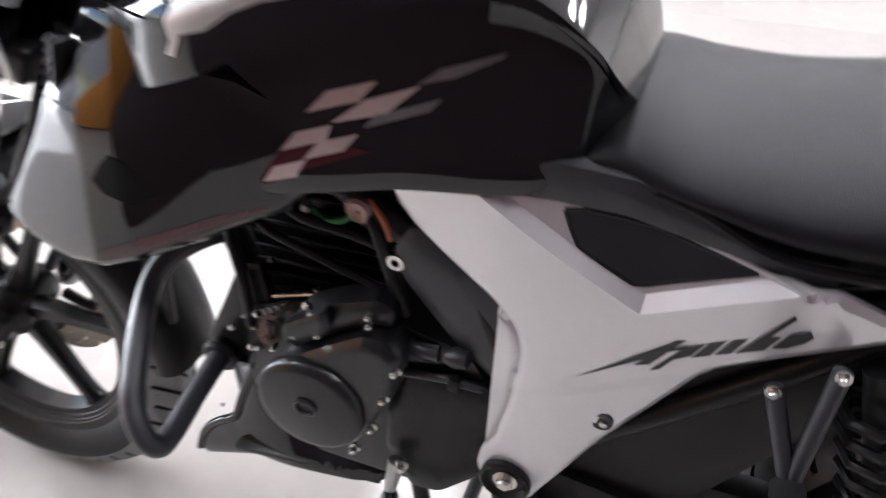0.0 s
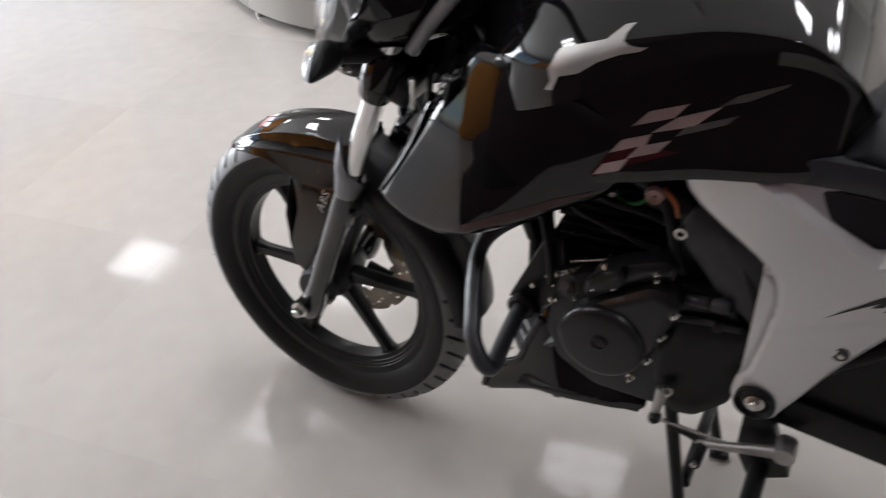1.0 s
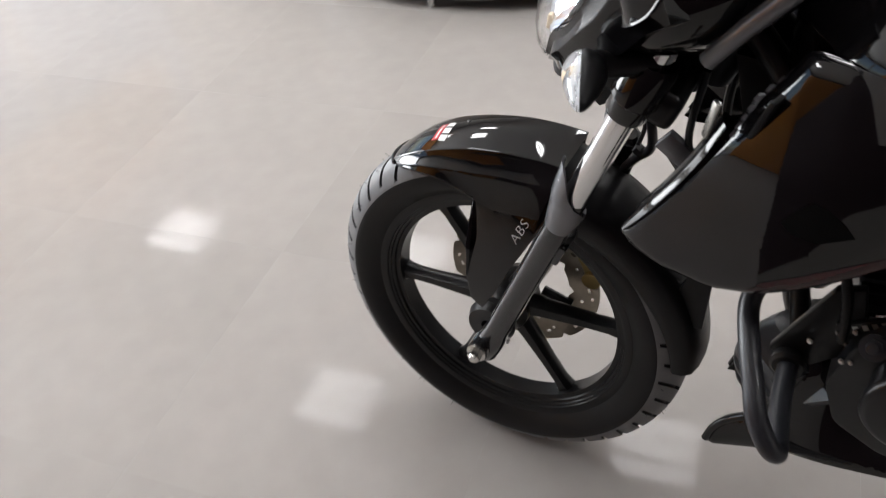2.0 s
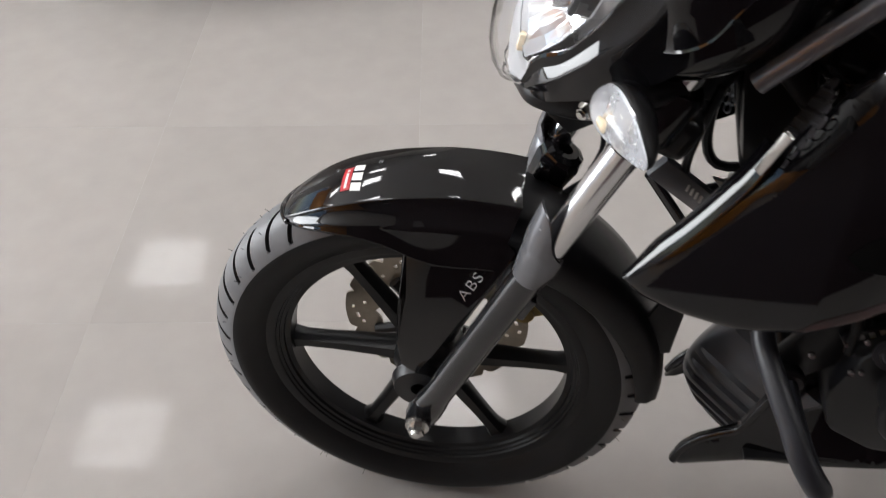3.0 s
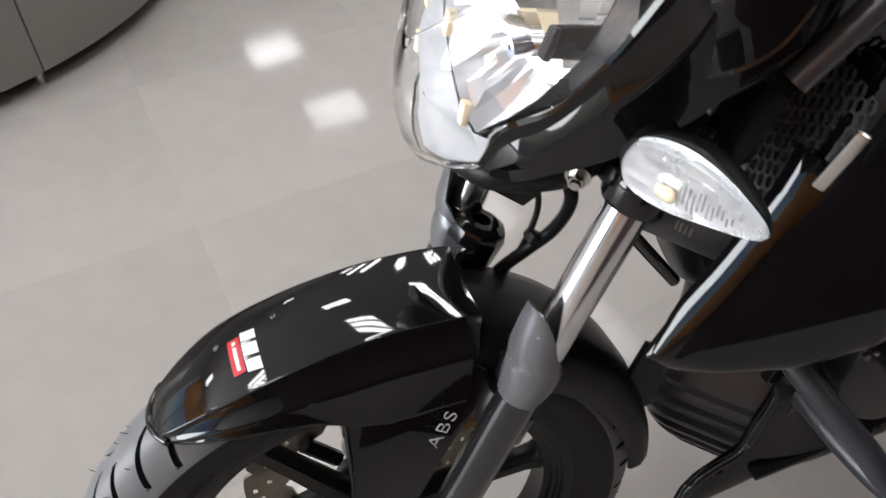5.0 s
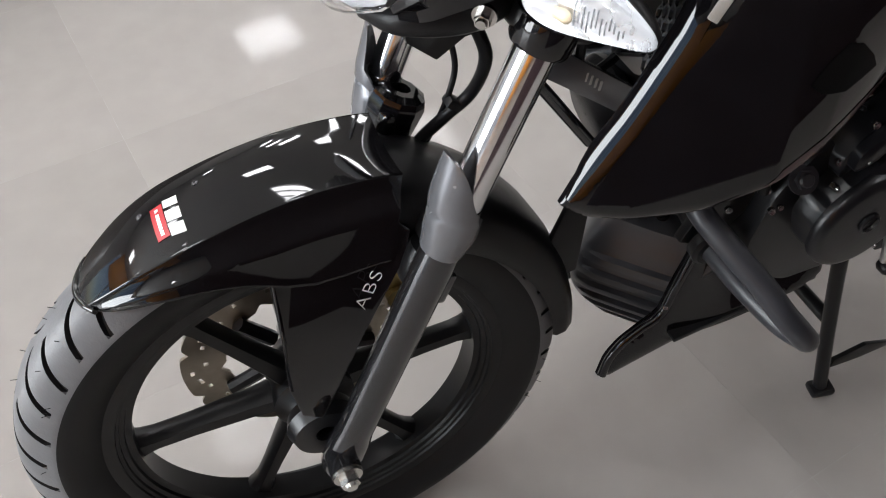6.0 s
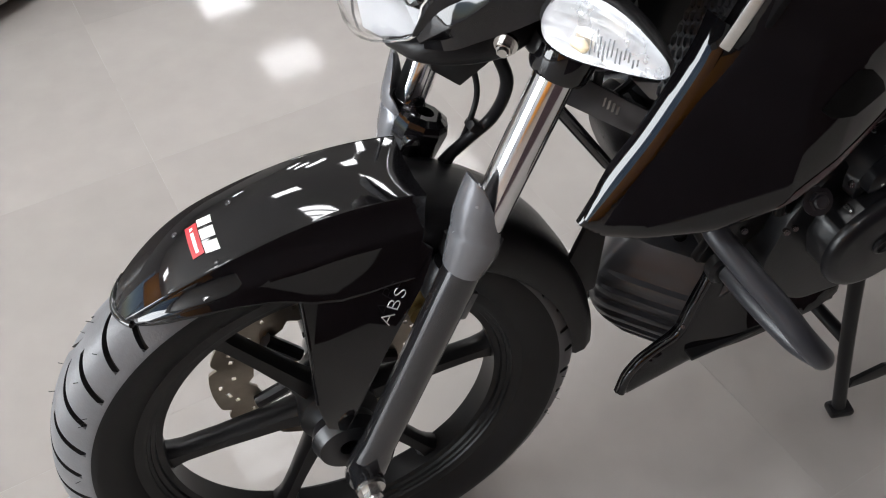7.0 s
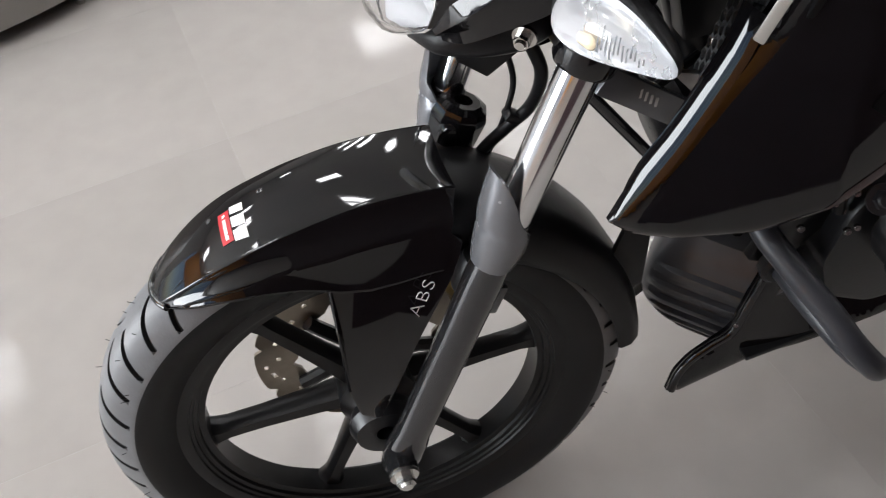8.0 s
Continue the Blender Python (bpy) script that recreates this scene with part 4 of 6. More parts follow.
def indicators():
    """A clear turn signal on each side of the fork."""
    for sgn in (-1, 1):
        base = Vector((0.178, sgn * 0.146, 0.826))
        tip = Vector((0.205, sgn * 0.228, 0.829))
        ax = (tip - base).normalized()
        up = Vector((0, 0, 1)) - Vector((0, 0, 1)).dot(ax) * ax
        up.normalize()
        back = ax.cross(up) * (1 if sgn < 0 else -1)
        if back.x < 0:
            back = -back
        length = (tip - base).length
        shape = [(-0.08, 0.011, 0.011), (0.0, 0.0178, 0.016), (0.2, 0.0218, 0.020), (0.42, 0.0212, 0.020), (0.65, 0.0168, 0.016), (0.85, 0.0108, 0.0105), (0.96, 0.0062, 0.006), (1.0, 0.002, 0.002)]

        def shell(k_front, k_back, shrink=1.0, lo=0, hi=360, n=28):
            loops = []
            prof = spline([Vector(p) for p in shape], 4)
            for q, h, d in prof:
                ring = []
                for k in range(n):
                    a = radians(360 * k / n)
                    front = math.cos(a)
                    depth = (k_front if front < 0 else k_back) * d * shrink
                    ring.append(base + ax * length * q + back * front * depth + up * math.sin(a) * h * shrink + up * 0.006 * math.sin(q * 3))
                loops.append(ring)
            bm = bmesh.new()
            rings(bm, loops)
            return bm
        body = part("turn_signal", shell(0.12, 1.15, 1.03), BLACK_PLASTIC, bike, "turn signal with a clear teardrop lens on a black stalk", angle=60)
        part("lens", shell(1.0, -0.02, 1.0), LENS, body, "clear teardrop lens", angle=70).visible_shadow = False
        part("reflector", shell(0.25, 0.0, 0.93, n=20), REFLECTOR, body, flat=True)
        c = base + ax * length * 0.33 - back * 0.008
        part("bulb", lathe([(-0.006, 0.0006), (-0.006, 0.0025), (0.002, 0.0036), (0.005, 0.0025), (0.0065, 0.0006)], c, ax, 16), AMBER, body, "amber bulb")
        bm = bmesh.new()
        for k in range(12):
            p = base + ax * length * (0.42 + 0.035 * k) - back * 0.008 + up * (0.004 + 0.002 * math.sin(k * 1.7))
            box(p, (0.0012, 0.0005, 0.013 - 0.0008 * k), None, 0.0001, bm=bm, segments=1)
        part("lens_ribs", bm, REFLECTOR, body)
        st = rod(on_fork(0.565, sgn * 0.1, 0.0), base, 0.013, 16, 0.015)
        part("stalk", st, BLACK_PLASTIC, body)
        part("stalk_bolt", hexbolt(on_fork(0.545, sgn * 0.062, 0.032), (-1, 0, -0.2), 0.0075, 0.012), STEEL, body)


front_wheel()
fork()
mudguard()
headlamp()
indicators()


def inside_distance(x, z, outline):
    best = 9.0
    for (ax, az), (bx, bz) in zip(outline, outline[1:] + outline[:1]):
        dx, dz = bx - ax, bz - az
        k = max(0.0, min(1.0, ((x - ax) * dx + (z - az) * dz) / (dx * dx + dz * dz + 1e-12)))
        best = min(best, math.hypot(x - ax - k * dx, z - az - k * dz))
    return best


def smooth_outline(outline, n=4, keep=()):
    """Rounds the corners of an outline a little."""
    out = []
    m = len(outline)
    for k in range(m):
        a, b, c = (Vector(outline[(k + d) % m]) for d in (-1, 0, 1))
        if k in keep:
            out.append(tuple(b))
            continue
        cut = min(0.012, (a - b).length * 0.3, (c - b).length * 0.3)
        p, q = b + (a - b).normalized() * cut, b + (c - b).normalized() * cut
        for j in range(n + 1):
            t = j / n
            out.append(tuple(p * (1 - t) ** 2 + 2 * b * t * (1 - t) + q * t * t))
    return out


def panel(outline, depth, thick=0.005, cuts=0.018, roll=0.006, sgn=-1, creases=()):
    """A moulded body panel: an outline of (x, z), its outside depth(x, z) from the middle plane, with rolled edges."""
    bm = bmesh.new()
    f = bm.faces.new([bm.verts.new((x, 0, z)) for x, z in outline])
    bmesh.ops.triangulate(bm, faces=[f])
    for _ in range(6):
        long = [e for e in bm.edges if e.calc_length() > cuts]
        if not long:
            break
        bmesh.ops.subdivide_edges(bm, edges=long, cuts=1)
        bmesh.ops.triangulate(bm, faces=bm.faces, quad_method="BEAUTY", ngon_method="BEAUTY")
    bmesh.ops.beautify_fill(bm, faces=bm.faces, edges=bm.edges)
    for (ax, az), (bx, bz) in creases:
        bmesh.ops.bisect_plane(bm, geom=list(bm.verts) + list(bm.edges) + list(bm.faces), plane_co=(ax, 0, az), plane_no=(az - bz, 0, bx - ax))
    for v in bm.verts:
        d = inside_distance(v.co.x, v.co.z, outline)
        v.co.y = sgn * (depth(v.co.x, v.co.z) - roll * max(0.0, 1 - d / (2 * roll)) ** 2 if roll else depth(v.co.x, v.co.z))
    res = bmesh.ops.extrude_face_region(bm, geom=list(bm.faces))
    for v in res["geom"]:
        if isinstance(v, bmesh.types.BMVert):
            v.co.y -= sgn * thick
    return bm


def bump_at(x, z, cx, cz, sx, sz):
    return math.exp(-((x - cx) / sx) ** 2 - ((z - cz) / sz) ** 2)


def fuel_tank():
    # x, low edge, half width there, half width under the crease, the crease's height and half width, the shoulder's height and half width, the top
    st = [(0.355, 0.78, 0.045, 0.045, 0.82, 0.05, 0.86, 0.05, 0.915), (0.42, 0.735, 0.115, 0.112, 0.796, 0.140, 0.850, 0.138, 0.96), (0.50, 0.708, 0.144, 0.138, 0.828, 0.178, 0.862, 0.177, 0.985), (0.58, 0.724, 0.147, 0.129, 0.868, 0.172, 0.897, 0.168, 0.985),
          (0.66, 0.745, 0.142, 0.123, 0.904, 0.156, 0.922, 0.151, 0.965), (0.74, 0.757, 0.136, 0.117, 0.910, 0.134, 0.918, 0.131, 0.937), (0.79, 0.764, 0.122, 0.108, 0.880, 0.113, 0.886, 0.115, 0.897), (0.815, 0.774, 0.092, 0.086, 0.840, 0.088, 0.846, 0.089, 0.853), (0.83, 0.79, 0.05, 0.05, 0.808, 0.05, 0.814, 0.05, 0.821)]
    tracks = [spline([Vector((r[0], r[j], 0)) for r in st], 6) for j in range(1, 9)]
    loops = []
    for k in range(len(tracks[0])):
        x = tracks[0][k].x
        lo, yl, yf, zc, yc, zm, w, hi = (t[k].y for t in tracks)
        flank = [(yl * 0.85, lo), (yl - 0.003, lo + 0.003), (yl, lo + 0.012)] + [(yl + (yf - yl) * f ** 0.8, lo + 0.012 + (zc - 0.007 - lo - 0.012) * f) for f in (0.2, 0.4, 0.6, 0.8, 1.0)]
        step = [(yf + (yc - yf) * a, zc - b) for a, b in ((0.12, 0.0052), (0.5, 0.0030), (0.88, 0.0010), (1.0, 0.0))]
        top = spline([Vector((yc, zc, 0)), Vector((w, zm, 0)), Vector((w * 0.955, zm + 0.20 * (hi - zm), 0)), Vector((w * 0.60, zm + 0.66 * (hi - zm), 0)), Vector((w * 0.16, hi - 0.03 * (hi - zm), 0)), Vector((0.004, hi, 0))], 4)[1:]
        half = flank + step + [(p.x, p.y) for p in top]
        loops.append([(x, -y, z) for y, z in half] + [(x, y, z) for y, z in half[::-1]])
    bm = bmesh.new()
    rings(bm, loops)
    tank = part("fuel_tank", bm, GLOSS_BLACK, bike, "glossy black fuel tank with silver decals", angle=60)
    tree = surface_of(tank)
    horse = [(0.4946, 0.8479), (0.5029, 0.8488), (0.5100, 0.8664), (0.5218, 0.8714), (0.5312, 0.8731), (0.5418, 0.8810), (0.5513, 0.8880), (0.5725, 0.8974), (0.5938, 0.9030), (0.5997, 0.9076), (0.5784, 0.9078), (0.5707, 0.9118), (0.5761, 0.9168), (0.5820, 0.9246), (0.5725, 0.9223), (0.5654, 0.9164), (0.5572, 0.9091), (0.5460, 0.9053), (0.5342, 0.8977), (0.5253, 0.8993), (0.5076, 0.8929), (0.5029, 0.8854), (0.5076, 0.8844), (0.4976, 0.8725), (0.4994, 0.8702), (0.5088, 0.8741)]
    film("silver_emblem", [horse], tree, DECAL_SILVER, tank, label="silver abstract emblem decal", lift=0.0014, cuts=0.006)
    # the fading check pattern low on the tank's side
    cells = [[(0.583, 0.799), (0.601, 0.820), (0.643, 0.836), (0.628, 0.817)], [(0.605, 0.795), (0.633, 0.819), (0.677, 0.838), (0.650, 0.811)], [(0.560, 0.762), (0.574, 0.781), (0.606, 0.794), (0.601, 0.780)],
             [(0.581, 0.759), (0.594, 0.777), (0.629, 0.791), (0.616, 0.774)], [(0.544, 0.731), (0.554, 0.747), (0.584, 0.760), (0.575, 0.743)]]
    for cell in cells:
        film("check_decal", [cell], tree, DECAL_PINK, tank, label="faded checkered flag decal", lift=0.0012)
    film("check_tail", [[(0.672, 0.837), (0.691, 0.853), (0.738, 0.872), (0.734, 0.867), (0.702, 0.848)]], tree, DECAL_TAIL, tank, lift=0.0012)
    film("check_tail", [[(0.632, 0.796), (0.642, 0.809), (0.694, 0.831), (0.684, 0.819)]], tree, DECAL_TAIL, tank, lift=0.0012)
    film("red_decal", [[(0.532, 0.747), (0.560, 0.762), (0.601, 0.779), (0.639, 0.778), (0.581, 0.750), (0.544, 0.728)]], tree, FLASH_RED, tank, label="dark red flash decal", lift=0.0007)
    # filler cap
    part("filler_cap", lathe([(0, 0.001), (0, 0.045), (0.012, 0.045), (0.016, 0.04), (0.016, 0.001)], (0.56, 0, 1.0), (0.05, 0, 1), 40), ALLOY, tank, "metal fuel filler cap")
    # lower edge trim
    for sgn in (-1, 1):
        part("tank_seam", tube([(0.62, sgn * 0.118, 0.742), (0.70, sgn * 0.122, 0.762), (0.785, sgn * 0.118, 0.785)], 0.005, 8), BLACK_PLASTIC, tank)


def shrouds():
    """The pointed black scoops beside the tank."""
    outline = [(0.219, 0.612), (0.236, 0.600), (0.27, 0.594), (0.33, 0.596), (0.40, 0.622), (0.47, 0.652), (0.56, 0.695), (0.60, 0.74), (0.56, 0.80), (0.49, 0.842), (0.43, 0.862), (0.38, 0.862), (0.362, 0.83), (0.330, 0.785), (0.280, 0.708), (0.243, 0.655)]
    outline = smooth_outline(outline, keep=(0,))

    def depth(x, z):
        d = 0.131 + 0.042 * max(0, min(1, (x - 0.21) / 0.17)) ** 0.9 - 0.045 * max(0, (x - 0.42) / 0.18) ** 1.2
        mid = 0.615 + 0.62 * max(0, x - 0.23)
        return d - (0.23 - 0.13 * max(0, min(1, (x - 0.38) / 0.12))) * (z - mid - 0.02) - 0.8 * (z - mid - 0.02) ** 2 + 0.006 * bump_at(x, z, 0.36, 0.76, 0.08, 0.03)

    for sgn in (-1, 1):
        sh = part("tank_shroud", panel(outline, depth, 0.006, 0.006, 0.008, sgn), GLOSS_BLACK, bike, "glossy black pointed tank shroud", angle=50)
        # bright bevelled strip along the front edge
        lo, hi = Vector((0.221, 0.622)), Vector((0.318, 0.782))
        own, loops = bmesh.new(), []
        for k in range(13):
            q = k / 12
            p = lo.lerp(hi, q) + Vector((0.005, -0.004)) * math.sin(math.pi * q)
            y = sgn * (depth(p.x + 0.006, p.y) - 0.004)
            t = Vector((hi.x - lo.x, 0, hi.y - lo.y)).normalized()
            n0 = Vector((-0.72, sgn * 0.45, 0.53))
            n0 = (n0 - n0.dot(t) * t).normalized()
            b = t.cross(n0)
            b = b if b.y * sgn > 0 else -b
            r = 0.008 + 0.022 * math.sin(math.pi * min(0.6, q * 1.6))
            c = Vector((p.x + 0.002, y + sgn * 0.002, p.y - 0.002)) - n0 * (r - 0.003 * min(1, 0.1 + 4 * q)) - b * r * 0.2
            arc = [c + r * (math.cos(a) * n0 + math.sin(a) * b) for a in (radians(-27 + 6 * m) for m in range(9))]
            loops.append(arc + [c])
        rings(own, loops)
        part("edge_bevel", own, GLOSS_BLACK, sh, angle=40)
        a, b = Vector((0.292, sgn * 0.163, 0.768)), Vector((0.324, sgn * 0.152, 0.822))
        part("chrome_insert", box((a + b) / 2 + Vector((0.002, sgn * 0.002, 0.004)), (0.009, 0.006, 0.050), (0, 18, sgn * 50), 0.002), STEEL, sh, "small bright metal insert")
        # dark vent slot
        tree = surface_of(sh)
        way = (0, -sgn, 0)
        slot = [(0.390, 0.712), (0.402, 0.702), (0.425, 0.698), (0.456, 0.708), (0.446, 0.722), (0.428, 0.738), (0.414, 0.742), (0.402, 0.730)]
        film("vent", [slot], tree, FIN_BLACK, sh, way=way, start=sgn * 0.6, lift=0.0006, label="matt black vent panel")
        flash = [(0.372, 0.622), (0.42, 0.640), (0.47, 0.662), (0.535, 0.694), (0.545, 0.705), (0.50, 0.690), (0.43, 0.662), (0.385, 0.638)]
        film("red_flash", [flash], tree, FLASH_RED, sh, way=way, start=sgn * 0.6, lift=0.0006, label="dark red flash along the lower edge")
        # honeycomb mesh in the scoop's mouth
        bm = bmesh.new()
        c, u, v = Vector((0.332, sgn * 0.098, 0.752)), Vector((0.35, -sgn * 1.0, 0.0)).normalized(), Vector((0.38, 0, 1)).normalized()
        r = 0.0066
        for i in range(-7, 8):
            for j in range(-9, 10):
                px, py = i * r * 1.5, (j + 0.5 * (i % 2)) * r * math.sqrt(3)
                if abs(px) > 0.048 or abs(py) > 0.072:
                    continue
                outer = [(px + r * math.cos(radians(60 * k)), py + r * math.sin(radians(60 * k))) for k in range(6)]
                inner = [(px + 0.80 * r * math.cos(radians(60 * k)), py + 0.80 * r * math.sin(radians(60 * k))) for k in range(6)]
                w = u.cross(v).normalized() * 0.003
                o = [bm.verts.new(c + u * p + v * q) for p, q in outer]
                n = [bm.verts.new(c + u * p + v * q) for p, q in inner]
                b = [bm.verts.new(c + u * p + v * q + w) for p, q in inner]
                for k in range(6):
                    q = (k + 1) % 6
                    bm.faces.new((o[k], o[q], n[q], n[k]))
                    bm.faces.new((n[k], n[q], b[q], b[k]))
        part("honeycomb_mesh", bm, GUARD_GREY, sh, "black plastic honeycomb mesh", flat=True)
        part("mesh_backing", box(c + Vector((0.02, 0, 0)), (0.006, 0.1, 0.15), (0, 20, sgn * 19), 0.002), BLACK_PLASTIC, sh)


def seat():
    bm = hull([(0.780, 0.092, 0.770, 0.784, 2.2), (0.796, 0.112, 0.768, 0.808, 2.2), (0.825, 0.120, 0.770, 0.826, 2.2), (0.88, 0.134, 0.772, 0.814, 2.2), (0.96, 0.144, 0.758, 0.818, 2.3), (1.06, 0.148, 0.765, 0.842, 2.4),
               (1.2, 0.142, 0.79, 0.90, 2.6), (1.45, 0.11, 0.84, 0.95, 2.6)], n=40, steps=6)
    s = part("seat", bm, SEAT_VINYL, bike, "long dark grey vinyl seat", angle=60)
    for sgn in (-1, 1):
        part("seat_base", tube([(0.79, sgn * 0.112, 0.792), (0.88, sgn * 0.126, 0.784), (0.96, sgn * 0.132, 0.760), (1.1, sgn * 0.132, 0.772)], 0.005, 8), BLACK_PLASTIC, s)


def side_panels():
    """The silver angular panels under the seat."""
    top = [(0.638, 0.736), (0.663, 0.744), (0.712, 0.758), (0.749, 0.763), (0.785, 0.766), (0.84, 0.767), (0.89, 0.758), (0.942, 0.747), (0.972, 0.743), (0.992, 0.747), (1.027, 0.733), (1.075, 0.732)]
    outline = top + [(1.04, 0.711), (0.971, 0.668), (0.926, 0.638), (0.887, 0.566), (0.85, 0.505), (0.808, 0.425),
                     (0.800, 0.405), (0.776, 0.394), (0.752, 0.404), (0.741, 0.43), (0.745, 0.458), (0.757, 0.478), (0.767, 0.53), (0.774, 0.605), (0.768, 0.632), (0.742, 0.655), (0.667, 0.697), (0.648, 0.712)]
    outline = smooth_outline(outline, 3)
    spine, ledge, bend = ((0.714, 0.760), (0.856, 0.690)), ((0.856, 0.682), (0.972, 0.741)), ((0.772, 0.562), (0.926, 0.638))

    def over(line, x, z):
        """How far a point lies above a line."""
        (ax, az), (bx, bz) = line
        return ((bx - ax) * (z - az) - (bz - az) * (x - ax)) / math.hypot(bx - ax, bz - az)

    def lifted(line, d):
        (ax, az), (bx, bz) = line
        k = d / math.hypot(bx - ax, bz - az)
        return (ax - (bz - az) * k, az + (bx - ax) * k), (bx - (bz - az) * k, bz + (bx - ax) * k)

    def depth(x, z):
        k = min(over(spine, x, z), over(ledge, x, z))
        d = 0.140 - 1.0 * max(0, min(k, 0.011)) - 0.16 * max(0, k - 0.011)
        d -= 0.12 * max(0, -over(ledge, x, z)) * (0.5 + 0.5 * math.tanh((x - 0.85) / 0.035))
        d -= 0.9 * max(0, 0.83 - x) ** 2
        d -= 0.12 * max(0, min(0.012, -over(bend, x, z)))
        return d

    win = [(0.793, 0.756), (0.799, 0.743), (0.807, 0.729), (0.83, 0.717), (0.854, 0.7055), (0.862, 0.7065), (0.886, 0.718), (0.938, 0.742), (0.915, 0.747), (0.891, 0.751), (0.865, 0.756), (0.84, 0.759), (0.81, 0.760)]
    for sgn in (-1, 1):
        p = part("side_panel", panel(outline, depth, 0.005, 0.010, 0.004, sgn, (spine, lifted(spine, 0.011), ledge, lifted(ledge, 0.011), bend, lifted(bend, -0.012), ((0.8564, 0.6825), (0.8636, 0.7105)))), SILVER, bike, "silver painted angular side panel", angle=12)
        tree = surface_of(p)
        way, start = (0, -sgn, 0), sgn * 0.6
        film("smoked_insert", [win], tree, WINDOW_DARK, p, way, 0.0012, "smoked dark insert", start=start)
        rim = [(x, z) for x, z in win] + [win[0]]
        bm = bmesh.new()
        pts = []
        for x, z in rim:
            hit, nrm, _, _ = tree.ray_cast(Vector((x, start, z)), Vector(way))
            pts.append(hit if hit else Vector((x, sgn * depth(x, z), z)))
        for a, b in zip(pts, pts[1:]):
            rod(a, b, 0.0022, 6, bm=bm)
        part("insert_rim", bm, SATIN_BLACK, p)
        edge = [Vector((x, sgn * (depth(x, z) + 0.001), z - 0.0025)) for x, z in top[4:9]]
        part("bright_lip", tube(edge, 0.0022, 8), SILVER, p, "thin bright lip over the insert")
        trim = [(x, z - 0.004) for x, z in top[1:10]] + [(x, z + rise) for (x, z), rise in zip(top[9:0:-1], (0.008, 0.012, 0.018, 0.026, 0.03, 0.03, 0.026, 0.022, 0.012))]
        part("seat_trim", plate(trim, sgn * 0.085, sgn * 0.127, 0.004), GREY_PLASTIC, bike, "dark grey plastic trim between seat and side panel")
        # slanting dark strokes of the emblem
        o, u, w = Vector((0.824, 0.600)), Vector((0.158, 0.088)), Vector((0.015, 0.040))
        strokes = [[(0.0, 0.0), (0.16, 0.30), (0.36, 0.78), (0.30, 0.30), (0.12, 0.12)], [(0.27, 0.12), (0.37, 0.85), (0.42, 0.85), (0.35, 0.05)], [(0.33, 0.42), (0.45, 0.5), (0.46, 0.62), (0.33, 0.55)],
                   [(0.38, -0.2), (0.45, 0.55), (0.53, 0.6), (0.52, 0.2), (0.45, 0.12), (0.43, -0.2)], [(0.53, 0.12), (0.55, 0.6), (0.62, 0.62), (0.61, 0.12)], [(0.63, 0.12), (0.65, 0.6), (0.71, 0.6), (0.68, 0.3), (0.70, 0.12)],
                   [(0.72, 0.1), (0.80, 1.25), (0.83, 1.1), (0.80, 0.6), (0.85, 0.55), (0.84, 0.1), (0.80, 0.1), (0.79, 0.4), (0.76, 0.1)], [(0.86, 0.15), (0.88, 0.6), (0.95, 0.62), (1.0, 0.36), (0.90, 0.34), (0.99, 0.2), (0.93, 0.08)]]
        film("emblem", [[tuple(o + u * a + w * b) for a, b in s] for s in strokes], tree, DECAL_DARK, p, way, 0.0008, "dark slanted brush-stroke emblem", start=start)
        part("panel_screw", lathe([(-0.003, 0.001), (-0.003, 0.010), (0.002, 0.0105), (0.0025, 0.0075), (0.0018, 0.006), (0.0018, 0.001)], (0.853, sgn * (depth(0.853, 0.546) - 0.001), 0.546), (0, sgn, 0), 24), DECAL_DARK, p)
        part("screw_head", hexbolt((0.855, sgn * (depth(0.853, 0.546) + 0.0005), 0.544), (0, sgn, 0), 0.004, 0.002, False), STEEL, p)
        part("pivot_cup", lathe([(-0.004, 0.002), (-0.004, 0.026), (0.005, 0.0265), (0.007, 0.024), (0.001, 0.019), (0.001, 0.002)], (0.775, sgn * (depth(0.775, 0.431) + 0.001), 0.431), (0, sgn, 0), 32), SATIN_BLACK, p)
        part("pivot_bolt", hexbolt((0.775, sgn * (depth(0.775, 0.431) + 0.002), 0.431), (0, sgn, 0), 0.0085, 0.008), STEEL, p, "zinc swingarm pivot bolt")
        # dark cover in front of the panel
        cov = smooth_outline([(0.648, 0.672), (0.664, 0.694), (0.69, 0.682), (0.764, 0.632), (0.775, 0.60), (0.770, 0.545), (0.752, 0.530), (0.703, 0.574), (0.652, 0.636)])
        part("airbox_cover", panel(cov, lambda x, z: 0.114, 0.03, 0.03, 0.004, sgn), GREY_PLASTIC, bike, "dark grey plastic airbox cover")
        part("cover_tab", lathe([(-0.003, 0.004), (-0.003, 0.0085), (0.003, 0.0085), (0.003, 0.004)], (0.648, sgn * 0.112, 0.651), (0, sgn, 0), 20), STEEL, bike, "small bare metal mounting tab")
        part("tab_strip", box((0.651, sgn * 0.108, 0.668), (0.007, 0.004, 0.026), (0, 14, 0), 0.0015), FORK_GREY, bike)


